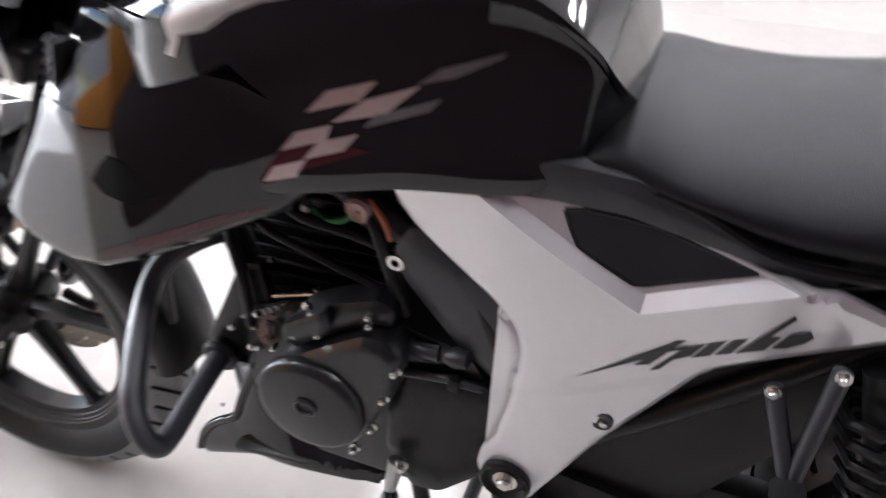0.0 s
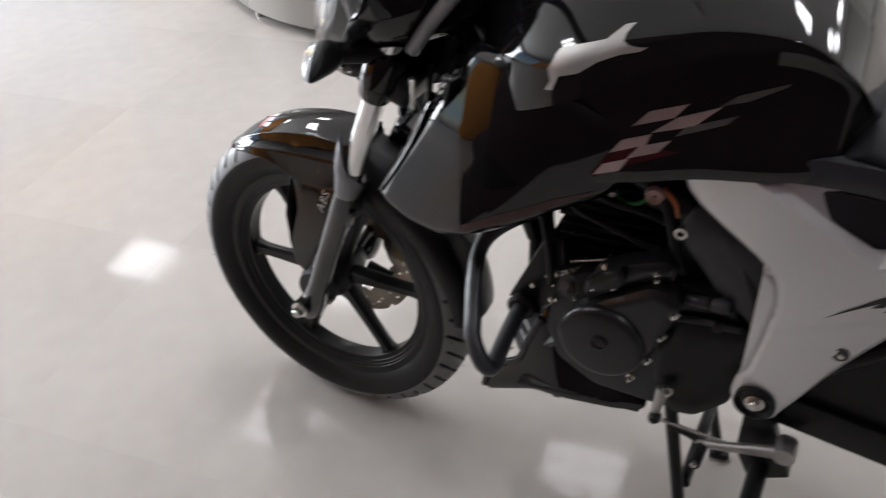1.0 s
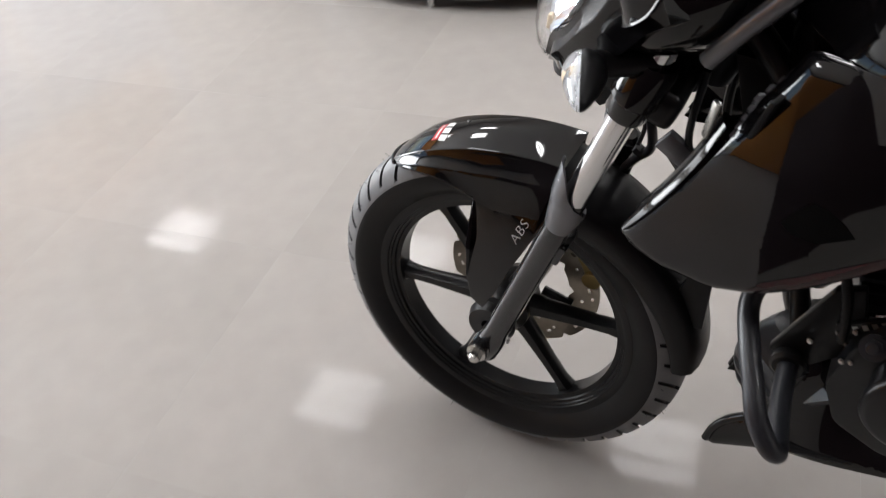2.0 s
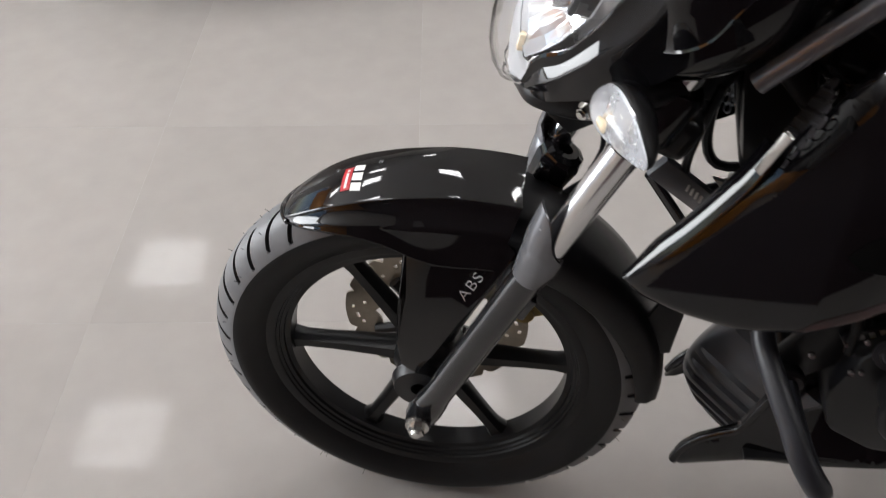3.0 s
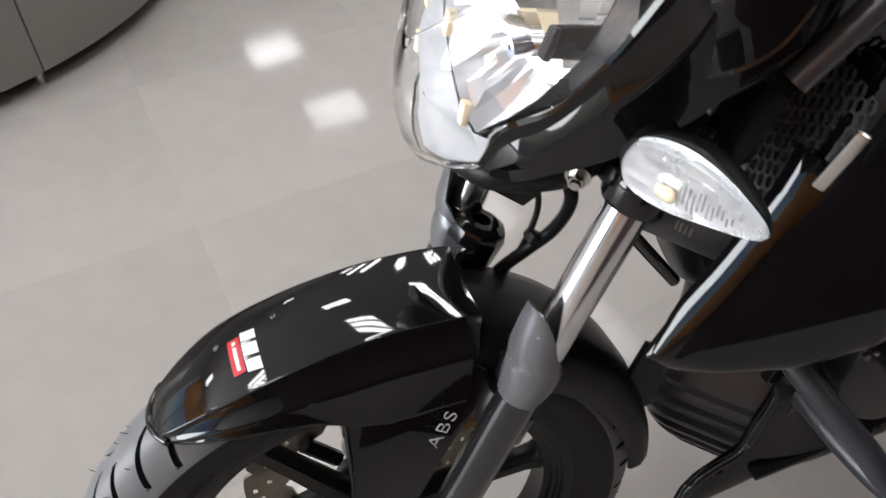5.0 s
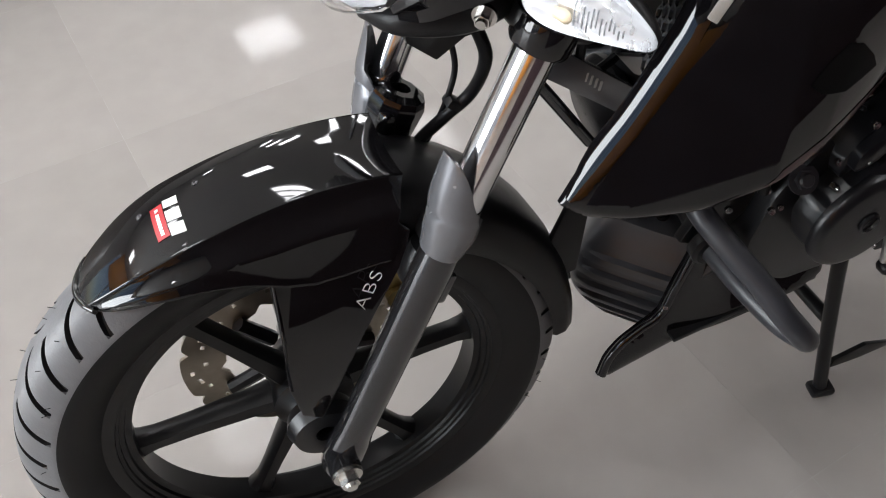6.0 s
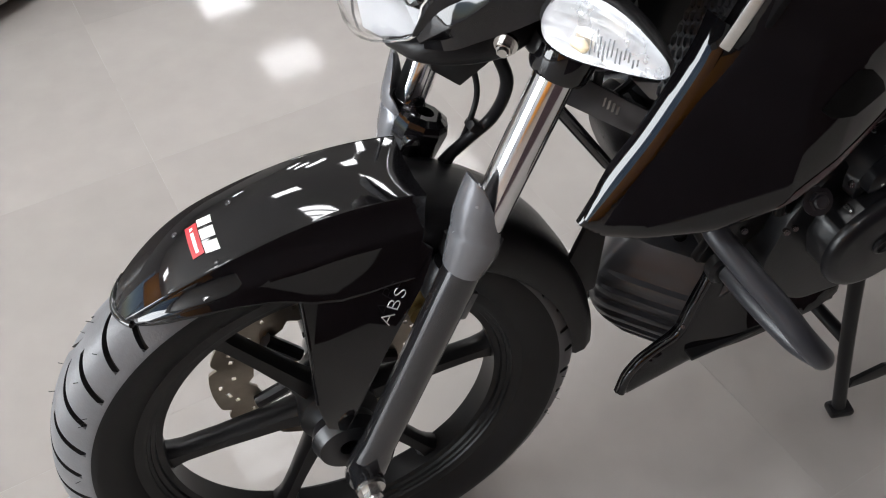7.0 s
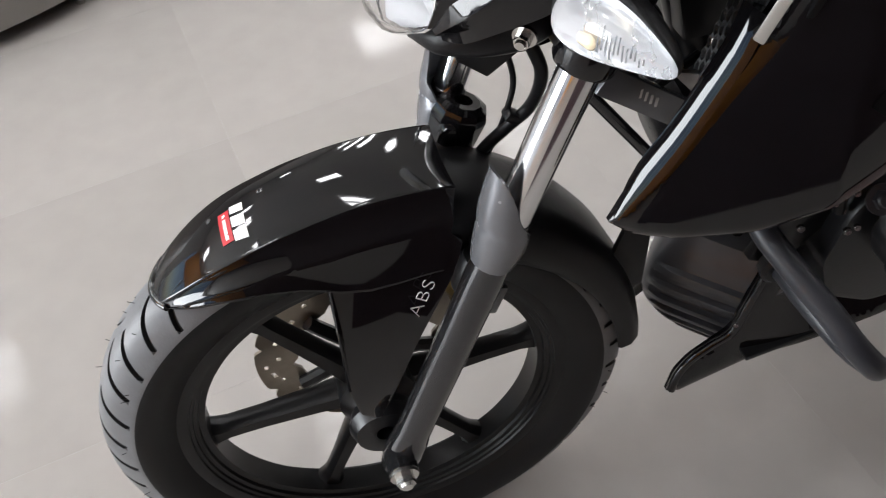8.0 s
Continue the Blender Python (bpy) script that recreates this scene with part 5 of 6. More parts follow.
def chassis():
    fr = part("chassis", tube([(0.30, 0, 0.84), (0.35, 0, 0.66), (0.41, 0, 0.50)], 0.017, 16), SATIN_BLACK, bike, "black tubular steel chassis")
    for sgn in (-1, 1):
        part("frame_tube", tube([(0.31, sgn * 0.02, 0.83), (0.42, sgn * 0.06, 0.74), (0.60, sgn * 0.09, 0.70), (0.74, sgn * 0.10, 0.60), (0.77, sgn * 0.10, 0.40)], 0.015, 12), SATIN_BLACK, fr)
        part("frame_tube", tube([(0.74, sgn * 0.10, 0.62), (0.95, sgn * 0.11, 0.70), (1.25, sgn * 0.10, 0.80)], 0.012, 12), SATIN_BLACK, fr)
        part("frame_tube", tube([(0.41, 0, 0.50), (0.432, sgn * 0.06, 0.44), (0.44, sgn * 0.09, 0.42)], 0.012, 12), SATIN_BLACK, fr)
        part("frame_tube", tube([(0.77, sgn * 0.10, 0.42), (0.95, sgn * 0.105, 0.60), (1.08, sgn * 0.105, 0.74)], 0.012, 12), SATIN_BLACK, fr)
    part("steering_head", rod((0.268, 0, 0.76), (0.315, 0, 0.87), 0.03, 24), SATIN_BLACK, fr)
    part("gusset", plate([(0.30, 0.80), (0.36, 0.79), (0.42, 0.75), (0.36, 0.69), (0.325, 0.69)], -0.03, 0.03, 0.004), SATIN_BLACK, fr)
    part("frame_bar", box((0.306, -0.052, 0.644), (0.17, 0.012, 0.026), (0, 39, 4), 0.002), GUARD_GREY, fr, "dull grey steel bar with stamped marks")
    part("side_plate", plate([(0.292, 0.698), (0.362, 0.674), (0.352, 0.652), (0.312, 0.674)], -0.072, -0.066, 0.001), ALLOY, fr, "small pale metal plate")
    part("frame_strut", rod((0.240, -0.03, 0.664), (0.306, -0.03, 0.570), 0.006, 14), FORK_GREY, fr)
    for k in range(4):
        part("embossed_mark", box((0.274 + 0.005 * k, -0.0595, 0.674 - 0.0045 * k), (0.0025, 0.002, 0.009), (0, 10, 0), 0.0004, segments=1), ALLOY, fr)
    # horn
    h = lathe([(-0.03, 0.001), (-0.03, 0.03), (-0.018, 0.046), (0.0, 0.05), (0.008, 0.046), (0.012, 0.02), (0.03, 0.012), (0.03, 0.001)], (0.350, 0.005, 0.580), (0.9, 0, 0.25), 36)
    part("horn", h, BLACK_PLASTIC, bike, "round black horn under the steering head")
    # dark inner guard and swingarm
    part("inner_guard", plate([(0.80, 0.43), (0.93, 0.63), (1.06, 0.715), (1.45, 0.84), (1.5, 0.80), (1.2, 0.64), (1.02, 0.56), (0.93, 0.40), (0.86, 0.36)], -0.10, 0.10, 0.006), BLACK_PLASTIC, bike, "black plastic inner rear guard")
    for sgn in (-1, 1):
        sw = box((1.04, sgn * 0.095, 0.375), (0.56, 0.032, 0.055), (0, 7, 0), 0.008)
        part("swingarm", sw, SATIN_BLACK, bike)
        bm = bmesh.new()
        b, c, d = Vector((0.972, sgn * 0.145, 0.655)), Vector((1.012, sgn * 0.147, 0.688)), Vector((1.005, sgn * 0.168, 0.575))
        tube([b, d], 0.0075, 12, smooth=0, bm=bm)
        tube([c, d], 0.0075, 12, smooth=0, bm=bm)
        st = part("step_bracket", bm, GREY_PLASTIC, bike, "cast alloy pillion step bracket")
        part("bolt", hexbolt(b + Vector((0, sgn * 0.006, 0)), (0, sgn, 0), 0.0042, 0.005), STEEL, st)
        part("bolt", hexbolt(c + Vector((0, sgn * 0.006, 0)), (0, sgn, 0), 0.0042, 0.005), STEEL, st)
        part("step", rod(d, d + Vector((0.0, sgn * 0.09, 0)), 0.014, 16), RUBBER, st)
        a, b = Vector((1.14, sgn * 0.13, 0.36)), Vector((1.04, sgn * 0.125, 0.68))
        bm = rod(a, b, 0.012, 16)
        n = 10
        hel = [a.lerp(b, 0.25 + 0.65 * k / 80) + Vector((0.03 * math.cos(k * 2 * math.pi * n / 80), 0.03 * math.sin(k * 2 * math.pi * n / 80), 0)) for k in range(81)]
        tube(hel, 0.005, 8, smooth=0, bm=bm)
        part("rear_shock", bm, SATIN_BLACK, bike, "rear shock absorber with a coil spring")
    # rear mudguard, wheel, chain
    rim = alloy_wheel("rear_wheel", (1.3, 0, 0.325), 0.305, 0.04, "black alloy rear wheel")
    ty = part("tyre", moved(tyre(0.31, 0.055, fine=3), 1.3, 0, 0.325), TREAD_SHEEN, rim, "wide grooved rear tyre")
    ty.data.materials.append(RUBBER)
    bm = bmesh.new()
    for k in range(46):
        x = 0.78 + 0.52 * (k % 23) / 22
        z = (0.43 if k < 23 else 0.36) - 0.07 * (x - 0.78) * (1 if k < 23 else -1)
        box((x, -0.075, z), (0.014, 0.014, 0.010), None, 0.002, bm=bm, segments=1)
    part("chain", bm, STEEL, bike, "steel drive chain")
    part("chain_guard", plate([(0.82, 0.45), (1.0, 0.455), (1.32, 0.43), (1.34, 0.40), (1.0, 0.43), (0.82, 0.425)], -0.092, -0.062, 0.003), BLACK_PLASTIC, bike)


def engine():
    eng = part("engine", rod((0.545, 0, 0.48), (0.53, 0, 0.70), 0.066, 28), ENGINE_BLACK, bike, "black air-cooled engine with cooling fins")
    # cylinder with cooling fins, leaning a little forward
    for k in range(11):
        z = 0.515 + 0.0165 * k
        x = 0.545 - 0.012 * k / 10
        w = 0.17 if k < 8 else 0.15
        fin = box((x + 0.006, 0, z), (w - 0.03, 0.15 if k < 8 else 0.14, 0.0055), (0, -4, 0), 0.0015, segments=1)
        part("cooling_fin", fin, FIN_BLACK, eng)
    bm = box((0.53, 0, 0.715), (0.15, 0.15, 0.05), (0, -4, 0), 0.012, segments=3)
    part("cylinder_head", bm, FIN_BLACK, eng)
    # crankcase
    case = smooth_outline([(0.47, 0.43), (0.485, 0.50), (0.52, 0.545), (0.64, 0.575), (0.72, 0.56), (0.755, 0.50), (0.74, 0.40), (0.66, 0.335), (0.55, 0.335), (0.49, 0.37)], 4)
    part("crankcase", plate(case, -0.11, 0.11, 0.008), ENGINE_BLACK, eng)
    for sgn in (-1, 1):
        cov = smooth_outline([(0.513, 0.47), (0.519, 0.493), (0.540, 0.512), (0.558, 0.528), (0.591, 0.552), (0.627, 0.577), (0.651, 0.577), (0.666, 0.559), (0.653, 0.511), (0.635, 0.458), (0.607, 0.421), (0.558, 0.403), (0.526, 0.429)], 5)

        def crown(x, z):
            return 0.148

        c = part("generator_cover", panel(cov, crown, 0.045, 0.010, 0.007, sgn), ENGINE_BLACK, eng, "black cast generator cover", angle=50)
        part("round_cap", lathe([(-0.004, 0.001), (-0.004, 0.0605), (0.003, 0.0605), (0.008, 0.057), (0.0105, 0.050), (0.011, 0.001)], (0.568, sgn * 0.148, 0.468), (0, sgn, 0), 64), ENGINE_BLACK, c, "round black crank cover", angle=60)
        cc = Vector((0.568, sgn * 0.1585, 0.474))
        part("cap_plug", lathe([(-0.003, 0.002), (-0.003, 0.0125), (0.003, 0.0125), (0.0045, 0.010), (0.001, 0.0085), (0.001, 0.002)], cc, (0, sgn, 0), 24), ENGINE_BLACK, c)
        upper = smooth_outline([(0.540, 0.515), (0.560, 0.532), (0.592, 0.556), (0.627, 0.581), (0.650, 0.582), (0.652, 0.604), (0.637, 0.612), (0.585, 0.590), (0.548, 0.566), (0.534, 0.540)], 3)
        part("upper_cover", panel(upper, lambda x, z: 0.130, 0.03, 0.014, 0.004, sgn), ENGINE_BLACK, eng, "flat black upper engine cover", angle=50)
        for x, z in ((0.660, 0.545), (0.647, 0.502), (0.633, 0.453), (0.612, 0.410)):
            part("cover_bolt", hexbolt((x, sgn * 0.140, z), (0, sgn, 0), 0.0038, 0.009), STEEL, c)
        for x, z in ((0.631, 0.600), (0.632, 0.589), (0.577, 0.558), (0.525, 0.521), (0.550, 0.548)):
            part("cover_bolt", hexbolt((x, sgn * 0.130, z), (0, sgn, 0), 0.0032, 0.010, False), STEEL, c)
        spc = smooth_outline([(0.663, 0.520), (0.70, 0.522), (0.755, 0.532), (0.757, 0.494), (0.745, 0.46), (0.744, 0.40), (0.70, 0.35), (0.668, 0.345), (0.638, 0.40), (0.642, 0.47)], 4)
        part("sprocket_cover", panel(spc, lambda x, z: 0.125, 0.03, 0.025, 0.005, sgn), SATIN_BLACK, eng, "black sprocket cover")
        part("hex_cap", hexbolt((0.507, sgn * 0.113, 0.517), (-0.2, sgn * 0.8, 0.6), 0.0105, 0.009), SHIELD_GREY, eng, "large dark grey six-sided cap")
    for y in (-0.075, 0.075):
        for x in (0.47, 0.59):
            part("head_bolt", hexbolt((x, y, 0.735), (0, 0, 1), 0.006, 0.01), STEEL, eng)
    # engine mount, bolts and fittings on the front
    for x, y, z, r in ((0.487, -0.10, 0.523, 0.0036), (0.480, -0.098, 0.500, 0.003), (0.490, -0.10, 0.486, 0.0034), (0.470, -0.097, 0.512, 0.0025), (0.445, -0.09, 0.480, 0.004), (0.482, -0.110, 0.482, 0.0040), (0.491, -0.111, 0.485, 0.0032), (0.561, -0.121, 0.577, 0.0042), (0.538, -0.118, 0.536, 0.0044)):
        part("mount_bolt", hexbolt((x, y, z), (-0.4, -1, 0.3), r, 0.006, False), STEEL, eng)
    part("mount_plate", plate([(0.40, 0.44), (0.44, 0.42), (0.50, 0.48), (0.485, 0.57), (0.455, 0.56)], -0.085, -0.072, 0.003), SATIN_BLACK, eng)
    part("mount_plate", plate([(0.40, 0.44), (0.44, 0.42), (0.50, 0.48), (0.485, 0.57), (0.455, 0.56)], 0.072, 0.085, 0.003), SATIN_BLACK, eng)
    # fuel and breather hoses, plug lead and small fittings over the cylinder
    for pts, r in (([(0.50, -0.085, 0.70), (0.545, -0.105, 0.672), (0.60, -0.10, 0.66), (0.65, -0.09, 0.64)], 0.006), ([(0.47, -0.06, 0.69), (0.50, -0.10, 0.65), (0.55, -0.105, 0.63), (0.64, -0.10, 0.60)], 0.0045),
                   ([(0.43, -0.05, 0.62), (0.455, -0.085, 0.60), (0.47, -0.095, 0.55), (0.475, -0.10, 0.50)], 0.006), ([(0.60, -0.09, 0.71), (0.625, -0.105, 0.68), (0.64, -0.105, 0.63), (0.655, -0.105, 0.585)], 0.007)):
        part("hose", tube(pts, r, 10), BLACK_PLASTIC, eng)
    part("plug_cap", tube([(0.47, -0.04, 0.665), (0.455, -0.075, 0.66), (0.45, -0.10, 0.645)], (0.014, 0.010), 12), BLACK_PLASTIC, eng)
    part("carburettor", box((0.625, -0.02, 0.68), (0.06, 0.12, 0.07), (0, 8, 0), 0.012, segments=3), ENGINE_BLACK, eng)
    for x, y, z in ((0.589, -0.10, 0.584), (0.564, -0.085, 0.613), (0.503, -0.085, 0.59), (0.561, -0.10, 0.581)):
        part("fitting", hexbolt((x, y, z), (-0.2, -1, 0.3), 0.003, 0.006, False), FORK_GREY, eng)
    # neutral switch plate and its ribs on the cover
    br = smooth_outline([(0.538, 0.536), (0.539, 0.558), (0.588, 0.594), (0.590, 0.566), (0.556, 0.538)], 3)
    part("switch_plate", panel(br, lambda x, z: 0.142, 0.012, 0.012, 0.003, -1), ENGINE_BLACK, eng, "cast grey plate on the engine cover")
    for k in range(5):
        part("maker_mark", box((0.476 + 0.009 * k, -0.0905, 0.510 + 0.0055 * k), (0.006, 0.001, 0.008), (0, -30, 0), 0.0003, segments=1), ALLOY, eng)
    part("mark_plate", box((0.494, -0.086, 0.5205), (0.06, 0.008, 0.016), (0, -31, 0), 0.002), ENGINE_BLACK, eng)
    # exhaust pipe
    part("exhaust_pipe", tube([(0.47, 0.03, 0.66), (0.41, 0.04, 0.60), (0.405, 0.05, 0.45), (0.46, 0.09, 0.32), (0.7, 0.14, 0.30), (1.0, 0.16, 0.36)], 0.018, 16), SATIN_BLACK, bike)
    part("silencer", rod((0.98, 0.17, 0.36), (1.5, 0.18, 0.52), 0.05, 28, 0.055), SATIN_BLACK, bike)
    # carburettor side: a pinkish knob, wires
    c = Vector((0.610, -0.098, 0.692))
    part("choke_knob", lathe([(-0.02, 0.002), (-0.02, 0.009), (0.0, 0.013), (0.009, 0.013), (0.012, 0.010), (0.010, 0.005), (0.010, 0.002)], c, (0, -1, 0), 24), material("cast_pink_zinc", (0.35, 0.24, 0.22), 0.4, metal=0.4), bike, "dull pinkish metal knob beside the engine")
    part("green_cable", tube([(0.555, -0.095, 0.676), (0.572, -0.102, 0.669), (0.59, -0.1, 0.672), (0.602, -0.095, 0.682)], 0.0035, 8), GREEN_WIRE, bike)
    part("orange_cable", tube([(0.618, -0.10, 0.702), (0.636, -0.108, 0.688), (0.640, -0.105, 0.668)], 0.003, 8), ORANGE_WIRE, bike)
    part("cable_clip", box((0.553, -0.10, 0.672), (0.008, 0.012, 0.022), (0, 20, 0), 0.003), ALLOY, bike)
    part("linkage_rod", tube([(0.659, -0.116, 0.517), (0.699, -0.118, 0.527), (0.712, -0.118, 0.527), (0.748, -0.116, 0.524)], 0.005, 10), GREY_PLASTIC, bike)
    part("linkage_clip", box((0.711, -0.120, 0.527), (0.012, 0.012, 0.016), (0, 0, 0), 0.003), SATIN_BLACK, bike)
    part("starter_lead", tube([(0.664, -0.112, 0.552), (0.680, -0.116, 0.555), (0.694, -0.116, 0.556)], 0.0085, 12), GREY_PLASTIC, bike)
    part("lead_boot", lathe([(-0.012, 0.002), (-0.010, 0.007), (0.0, 0.011), (0.012, 0.009), (0.016, 0.002)], (0.710, -0.117, 0.558), (1, 0, 0.1), 18), GREY_PLASTIC, bike)
    part("clutch_rod", rod((0.50, -0.09, 0.543), (0.582, -0.09, 0.573), 0.0028, 10), STEEL, bike, "thin steel clutch rod")
    part("clutch_rod_end", rod((0.576, -0.091, 0.571), (0.588, -0.091, 0.5755), 0.005, 12), STEEL, bike)


def belly_pan():
    outline = smooth_outline([(0.341, 0.206), (0.356, 0.204), (0.443, 0.254), (0.56, 0.285), (0.63, 0.305), (0.62, 0.345), (0.56, 0.375), (0.50, 0.395), (0.465, 0.43), (0.445, 0.40), (0.424, 0.345), (0.411, 0.302), (0.389, 0.283), (0.366, 0.262), (0.350, 0.238)], 3, keep=(0, 1))
    depth = lambda x, z: 0.078 + 0.22 * max(0, min(0.25, x - 0.34)) - 0.16 * (z - 0.21) - 0.40 * (z - 0.27) * math.sin(math.pi / 2 * max(0.0, min(1.0, (x - 0.43) / 0.12))) ** 2
    for sgn in (-1, 1):
        b = part("belly_pan", panel(outline, depth, 0.006, 0.018, 0.006, sgn), GLOSS_BLACK, bike, "glossy black pointed belly pan", angle=45)
        rim = [(x, sgn * (depth(x, z) - 0.003), z) for x, z in ((0.345, 0.211), (0.353, 0.238), (0.368, 0.262), (0.390, 0.283), (0.412, 0.302), (0.425, 0.340), (0.446, 0.395))]
        part("rolled_edge", tube(rim, 0.0058, 14), GLOSS_BLACK, b)
        part("rivet", hexbolt((0.405, sgn * 0.086, 0.33), (-0.5, sgn, 0.5), 0.003, 0.003, False), STEEL, b)
    # ribbed shield ahead of the engine, folded to a nose a little right of the middle
    n, ribs, mid = 40, 6, 0.030
    zs = [(0.200, 0.0), (0.209, 0.0)]
    for k in range(ribs):
        z = 0.213 + 0.0225 * k
        zs += [(z, -0.003), (z + 0.0018, 0.006), (z + 0.0070, 0.0080), (z + 0.0110, 0.0072), (z + 0.0130, -0.003), (z + 0.0190, -0.004)]
    zs += [(0.351, 0.0), (0.362, 0.0), (0.374, 0.0), (0.380, 0.0)]
    loops = []
    for z, rib in zs:
        q = (z - 0.203) / 0.18
        lo, hi = mid - 0.075 - 0.04 * q, mid + 0.055
        nose = 0.350 + 6.0 * (z - 0.295) ** 2
        outer, inner = [], []
        for k in range(n + 1):
            y = lo + (hi - lo) * k / n
            d = math.hypot(y - mid, 0.014) - 0.014
            fade = max(0.0, min(1.0, (mid - 0.006 - y) / 0.022, (y - lo) / 0.008))
            outer.append((nose + 0.92 * d - rib * fade * 0.9, y, z))
            inner.append((nose + 0.92 * d + 0.012, y, z))
        loops.append(outer + inner[::-1])
    bm = bmesh.new()
    rings(bm, loops)
    shield = part("ribbed_shield", bm, SHIELD_GREY, bike, "dark grey ribbed plastic shield ahead of the engine", angle=28)
    lid = bmesh.new()
    rings(lid, [[(0.393 + 0.92 * (math.hypot(y - mid, 0.014) - 0.014) + dx, y, z) for y in (mid - 0.115 + 0.17 * j / 20 for j in range(21))] for dx, z in ((0.0, 0.380), (0.012, 0.386), (0.05, 0.392))], closed=False)
    bmesh.ops.solidify(lid, geom=list(lid.faces), thickness=0.004)
    part("shield_top", lid, SHIELD_GREY, shield, angle=40)
    part("shield_bolt", hexbolt((0.440, -0.005, 0.392), (-0.3, -0.6, 0.7), 0.0055, 0.006), FORK_GREY, shield)
    part("splash_plate", plate([(0.270, 0.439), (0.288, 0.381), (0.311, 0.386), (0.315, 0.470), (0.289, 0.492)], -0.036, -0.028, 0.003), BLACK_PLASTIC, bike, "black plastic splash plate")
    part("pan_floor", box((0.52, 0, 0.285), (0.2, 0.2, 0.008), (0, -8, 0), 0.002), SATIN_BLACK, bike)


def crash_guard():
    for sgn in (-1, 1):
        pts = [(0.43, sgn * 0.045, 0.580), (0.405, sgn * 0.075, 0.578), (0.380, sgn * 0.100, 0.562), (0.372, sgn * 0.122, 0.542), (0.385, sgn * 0.165, 0.520), (0.400, sgn * 0.200, 0.500), (0.412, sgn * 0.226, 0.480), (0.430, sgn * 0.240, 0.456), (0.441, sgn * 0.234, 0.440), (0.437, sgn * 0.205, 0.432), (0.43, sgn * 0.15, 0.434), (0.427, sgn * 0.10, 0.438)]
        g = part("crash_guard", tube(pts, 0.0122, 18, 6), GREY_PLASTIC, bike, "dark grey tubular crash guard")
        part("mount_flange", lathe([(-0.01, 0.002), (-0.01, 0.02), (0.002, 0.022), (0.006, 0.018), (0.006, 0.002)], (0.427, sgn * 0.10, 0.438), (0, sgn, 0), 24), SATIN_BLACK, g)


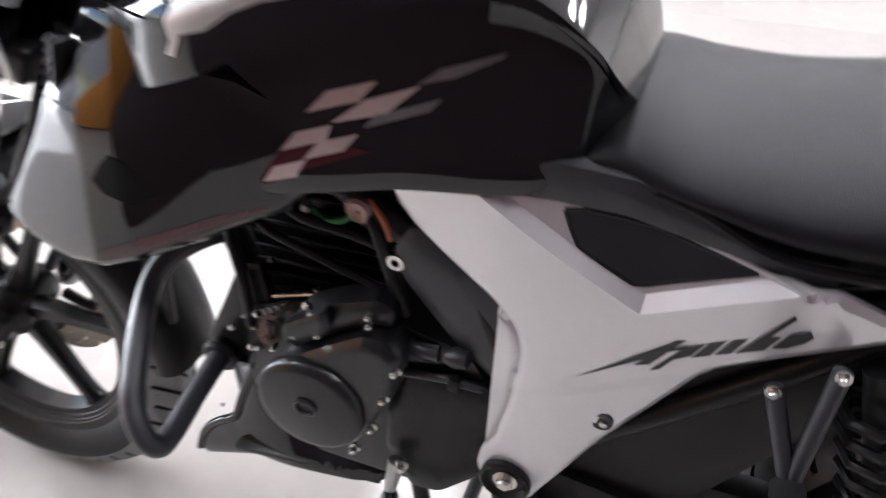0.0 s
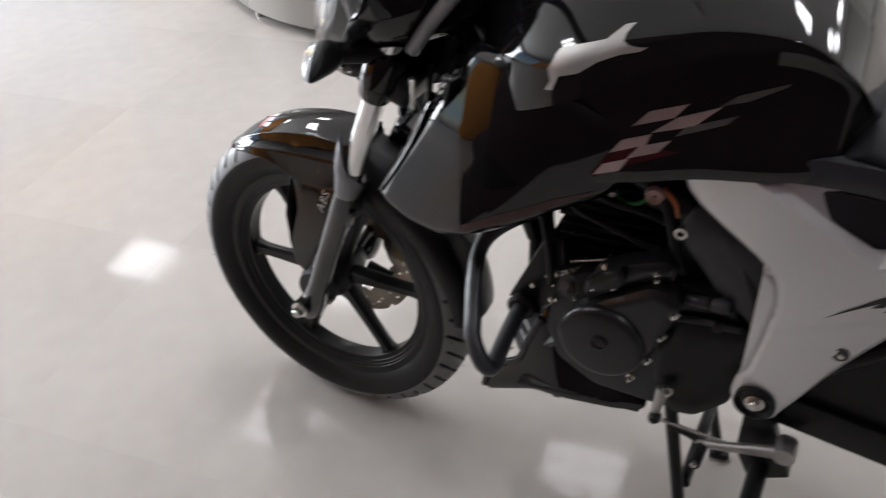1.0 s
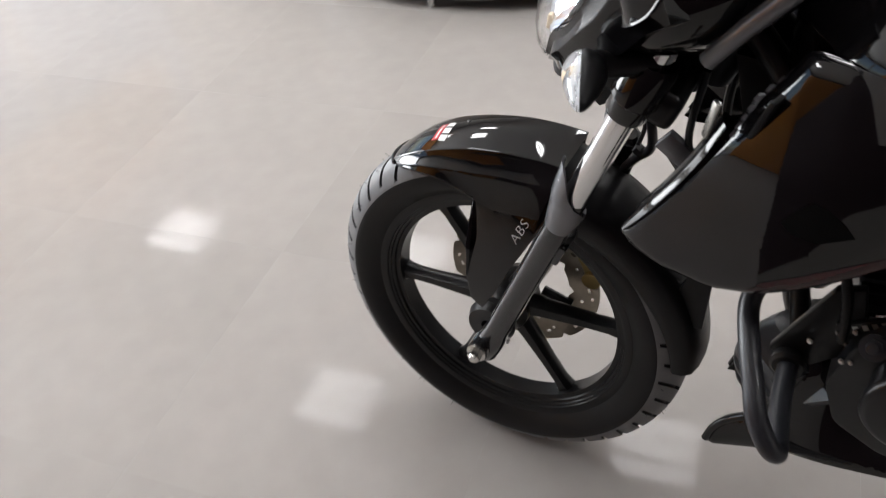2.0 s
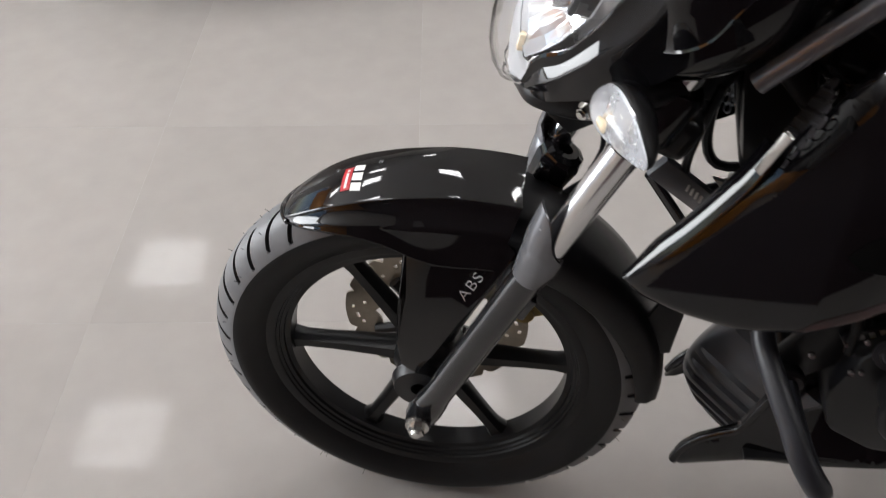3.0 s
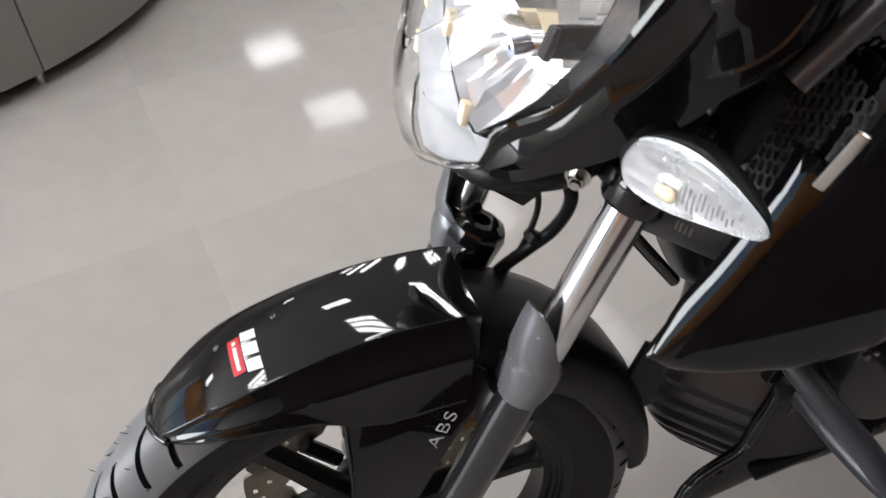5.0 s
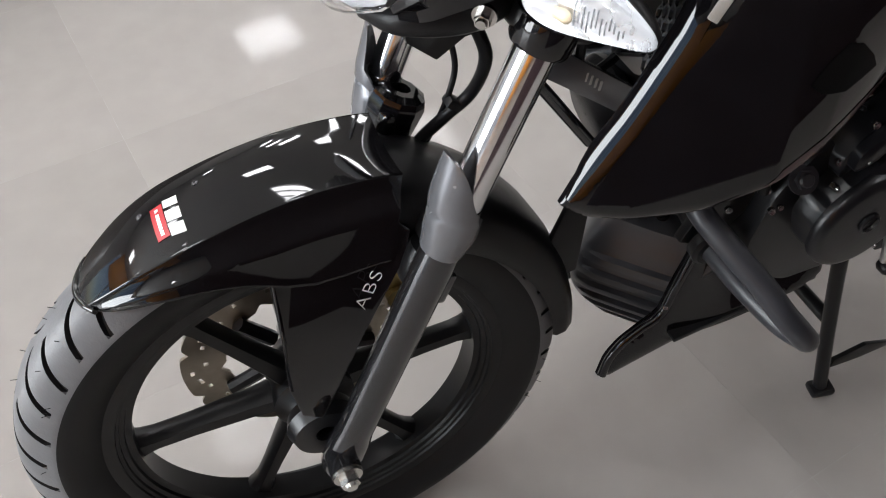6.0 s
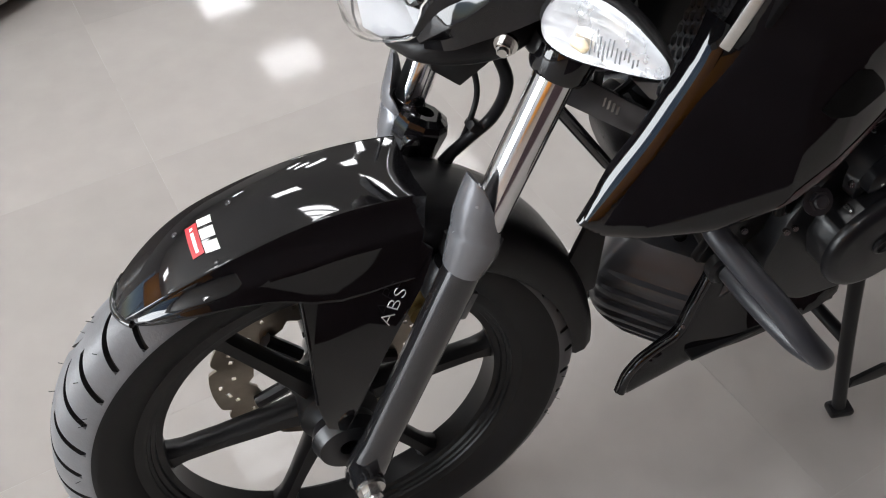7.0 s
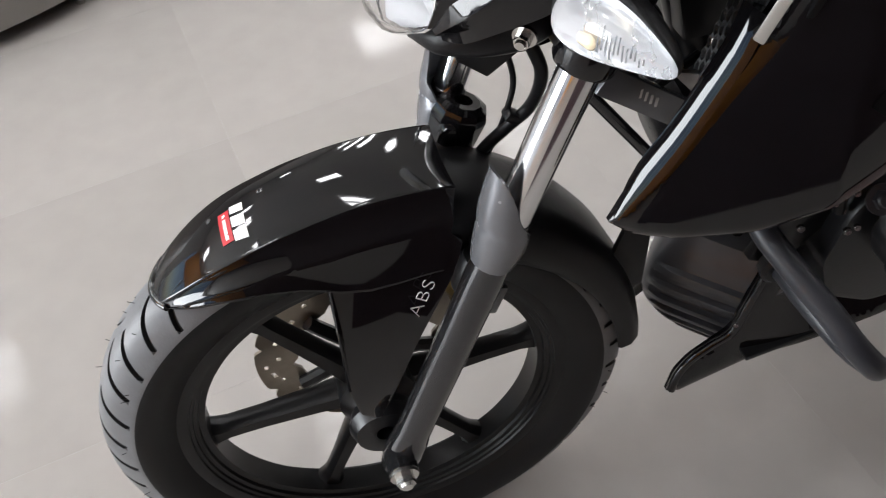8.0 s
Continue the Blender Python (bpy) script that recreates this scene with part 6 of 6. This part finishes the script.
def stand_and_pegs():
    bm = bmesh.new()
    for sgn in (-1, 1):
        tube([(0.66, sgn * 0.085, 0.33), (0.685, sgn * 0.097, 0.2), (0.722, sgn * 0.117, 0.016)], 0.0100, 14, bm=bm)
        box((0.724, sgn * 0.119, 0.008), (0.036, 0.026, 0.014), (0, 0, 12 * sgn), 0.005, bm=bm)
    rod((0.70, -0.092, 0.16), (0.70, 0.092, 0.16), 0.01, 14, bm=bm)
    plate([(0.745, 0.05), (0.80, 0.06), (0.87, 0.03), (0.80, 0.025), (0.745, 0.03)], -0.105, -0.098, 0.002, bm=bm)
    part("centre_stand", bm, SATIN_BLACK, bike, "black tubular centre stand")
    # gear lever, foot pegs
    for sgn in (-1, 1):
        bm = tube([(0.716, sgn * 0.156, 0.340), (0.745, sgn * 0.155, 0.347), (0.785, sgn * 0.152, 0.358), (0.826, sgn * 0.148, 0.368)], (0.0045, 0.0100), 14)
        g = part("gear_lever" if sgn < 0 else "brake_pedal", bm, ALLOY, bike, "bright alloy foot lever")
        part("lever_pivot", lathe([(-0.016, 0.003), (-0.016, 0.014), (0.014, 0.014), (0.014, 0.003)], (0.826, sgn * 0.142, 0.368), (0, 1, 0), 20), ALLOY, g)
        part("lever_tip", rod((0.724, sgn * 0.152, 0.336), (0.723, sgn * 0.198, 0.346), 0.0085, 16), RUBBER, g)
        part("tip_end", lathe([(-0.002, 0.001), (-0.002, 0.0052), (0.002, 0.0045), (0.003, 0.001)], (0.723, sgn * 0.199, 0.346), (0, sgn, 0.2), 16), STEEL, g, "bright end of the lever tip")
        part("link_rod", rod((0.662, sgn * 0.152, 0.356), (0.756, sgn * 0.151, 0.352), 0.0028, 12), STEEL, g, "thin bright link rod")
        part("rod_boot", tube([(0.676, sgn * 0.152, 0.351), (0.700, sgn * 0.152, 0.348), (0.716, sgn * 0.153, 0.345)], (0.0045, 0.0065), 12), RUBBER, g)
        part("ball_joint", lathe([(-0.009, 0.001), (-0.009, 0.006), (-0.005, 0.0088), (0.005, 0.0088), (0.009, 0.006), (0.009, 0.001)], (0.654, sgn * 0.150, 0.356), (0, sgn, 0), 20), BLACK_PLASTIC, g)
        part("shift_arm", tube([(0.658, sgn * 0.136, 0.402), (0.655, sgn * 0.142, 0.380), (0.653, sgn * 0.147, 0.359)], (0.0100, 0.0055), 12), ALLOY, g)
        part("clamp_bolt", hexbolt((0.664, sgn * 0.140, 0.404), (0.3, sgn, 0.2), 0.0048, 0.009), STEEL, g)
        peg = part("foot_peg", rod((0.80, sgn * 0.13, 0.30), (0.80, sgn * 0.245, 0.305), 0.013, 18), RUBBER, bike, "ribbed rubber rider foot peg")
        part("peg_mount", plate([(0.765, 0.40), (0.80, 0.40), (0.84, 0.30), (0.79, 0.27), (0.765, 0.32)], sgn * 0.108, sgn * 0.13, 0.003), SATIN_BLACK, peg)


def handlebar():
    for sgn in (-1, 1):
        bar = tube([(0.33, sgn * 0.09, 1.0), (0.34, sgn * 0.14, 1.07), (0.37, sgn * 0.25, 1.11), (0.42, sgn * 0.38, 1.11)], 0.011, 14)
        b = part("handlebar", bar, SATIN_BLACK, bike, "black handlebar with a rubber grip")
        part("grip", rod((0.385, sgn * 0.29, 1.11), (0.425, sgn * 0.40, 1.11), 0.017, 20), RUBBER, b)
        part("stay", tube([(0.292, sgn * 0.122, 0.838), (0.325, sgn * 0.128, 0.88), (0.365, sgn * 0.132, 0.925)], 0.010, 12), GUARD_GREY, bike, "silver-grey fairing stay")
    part("instrument_cluster", box((0.275, 0, 1.05), (0.08, 0.2, 0.11), (0, 35, 0), 0.02, segments=3), BLACK_PLASTIC, bike, "black instrument housing")


fuel_tank()
shrouds()
seat()
side_panels()
chassis()
engine()
belly_pan()
crash_guard()
stand_and_pegs()
handlebar()
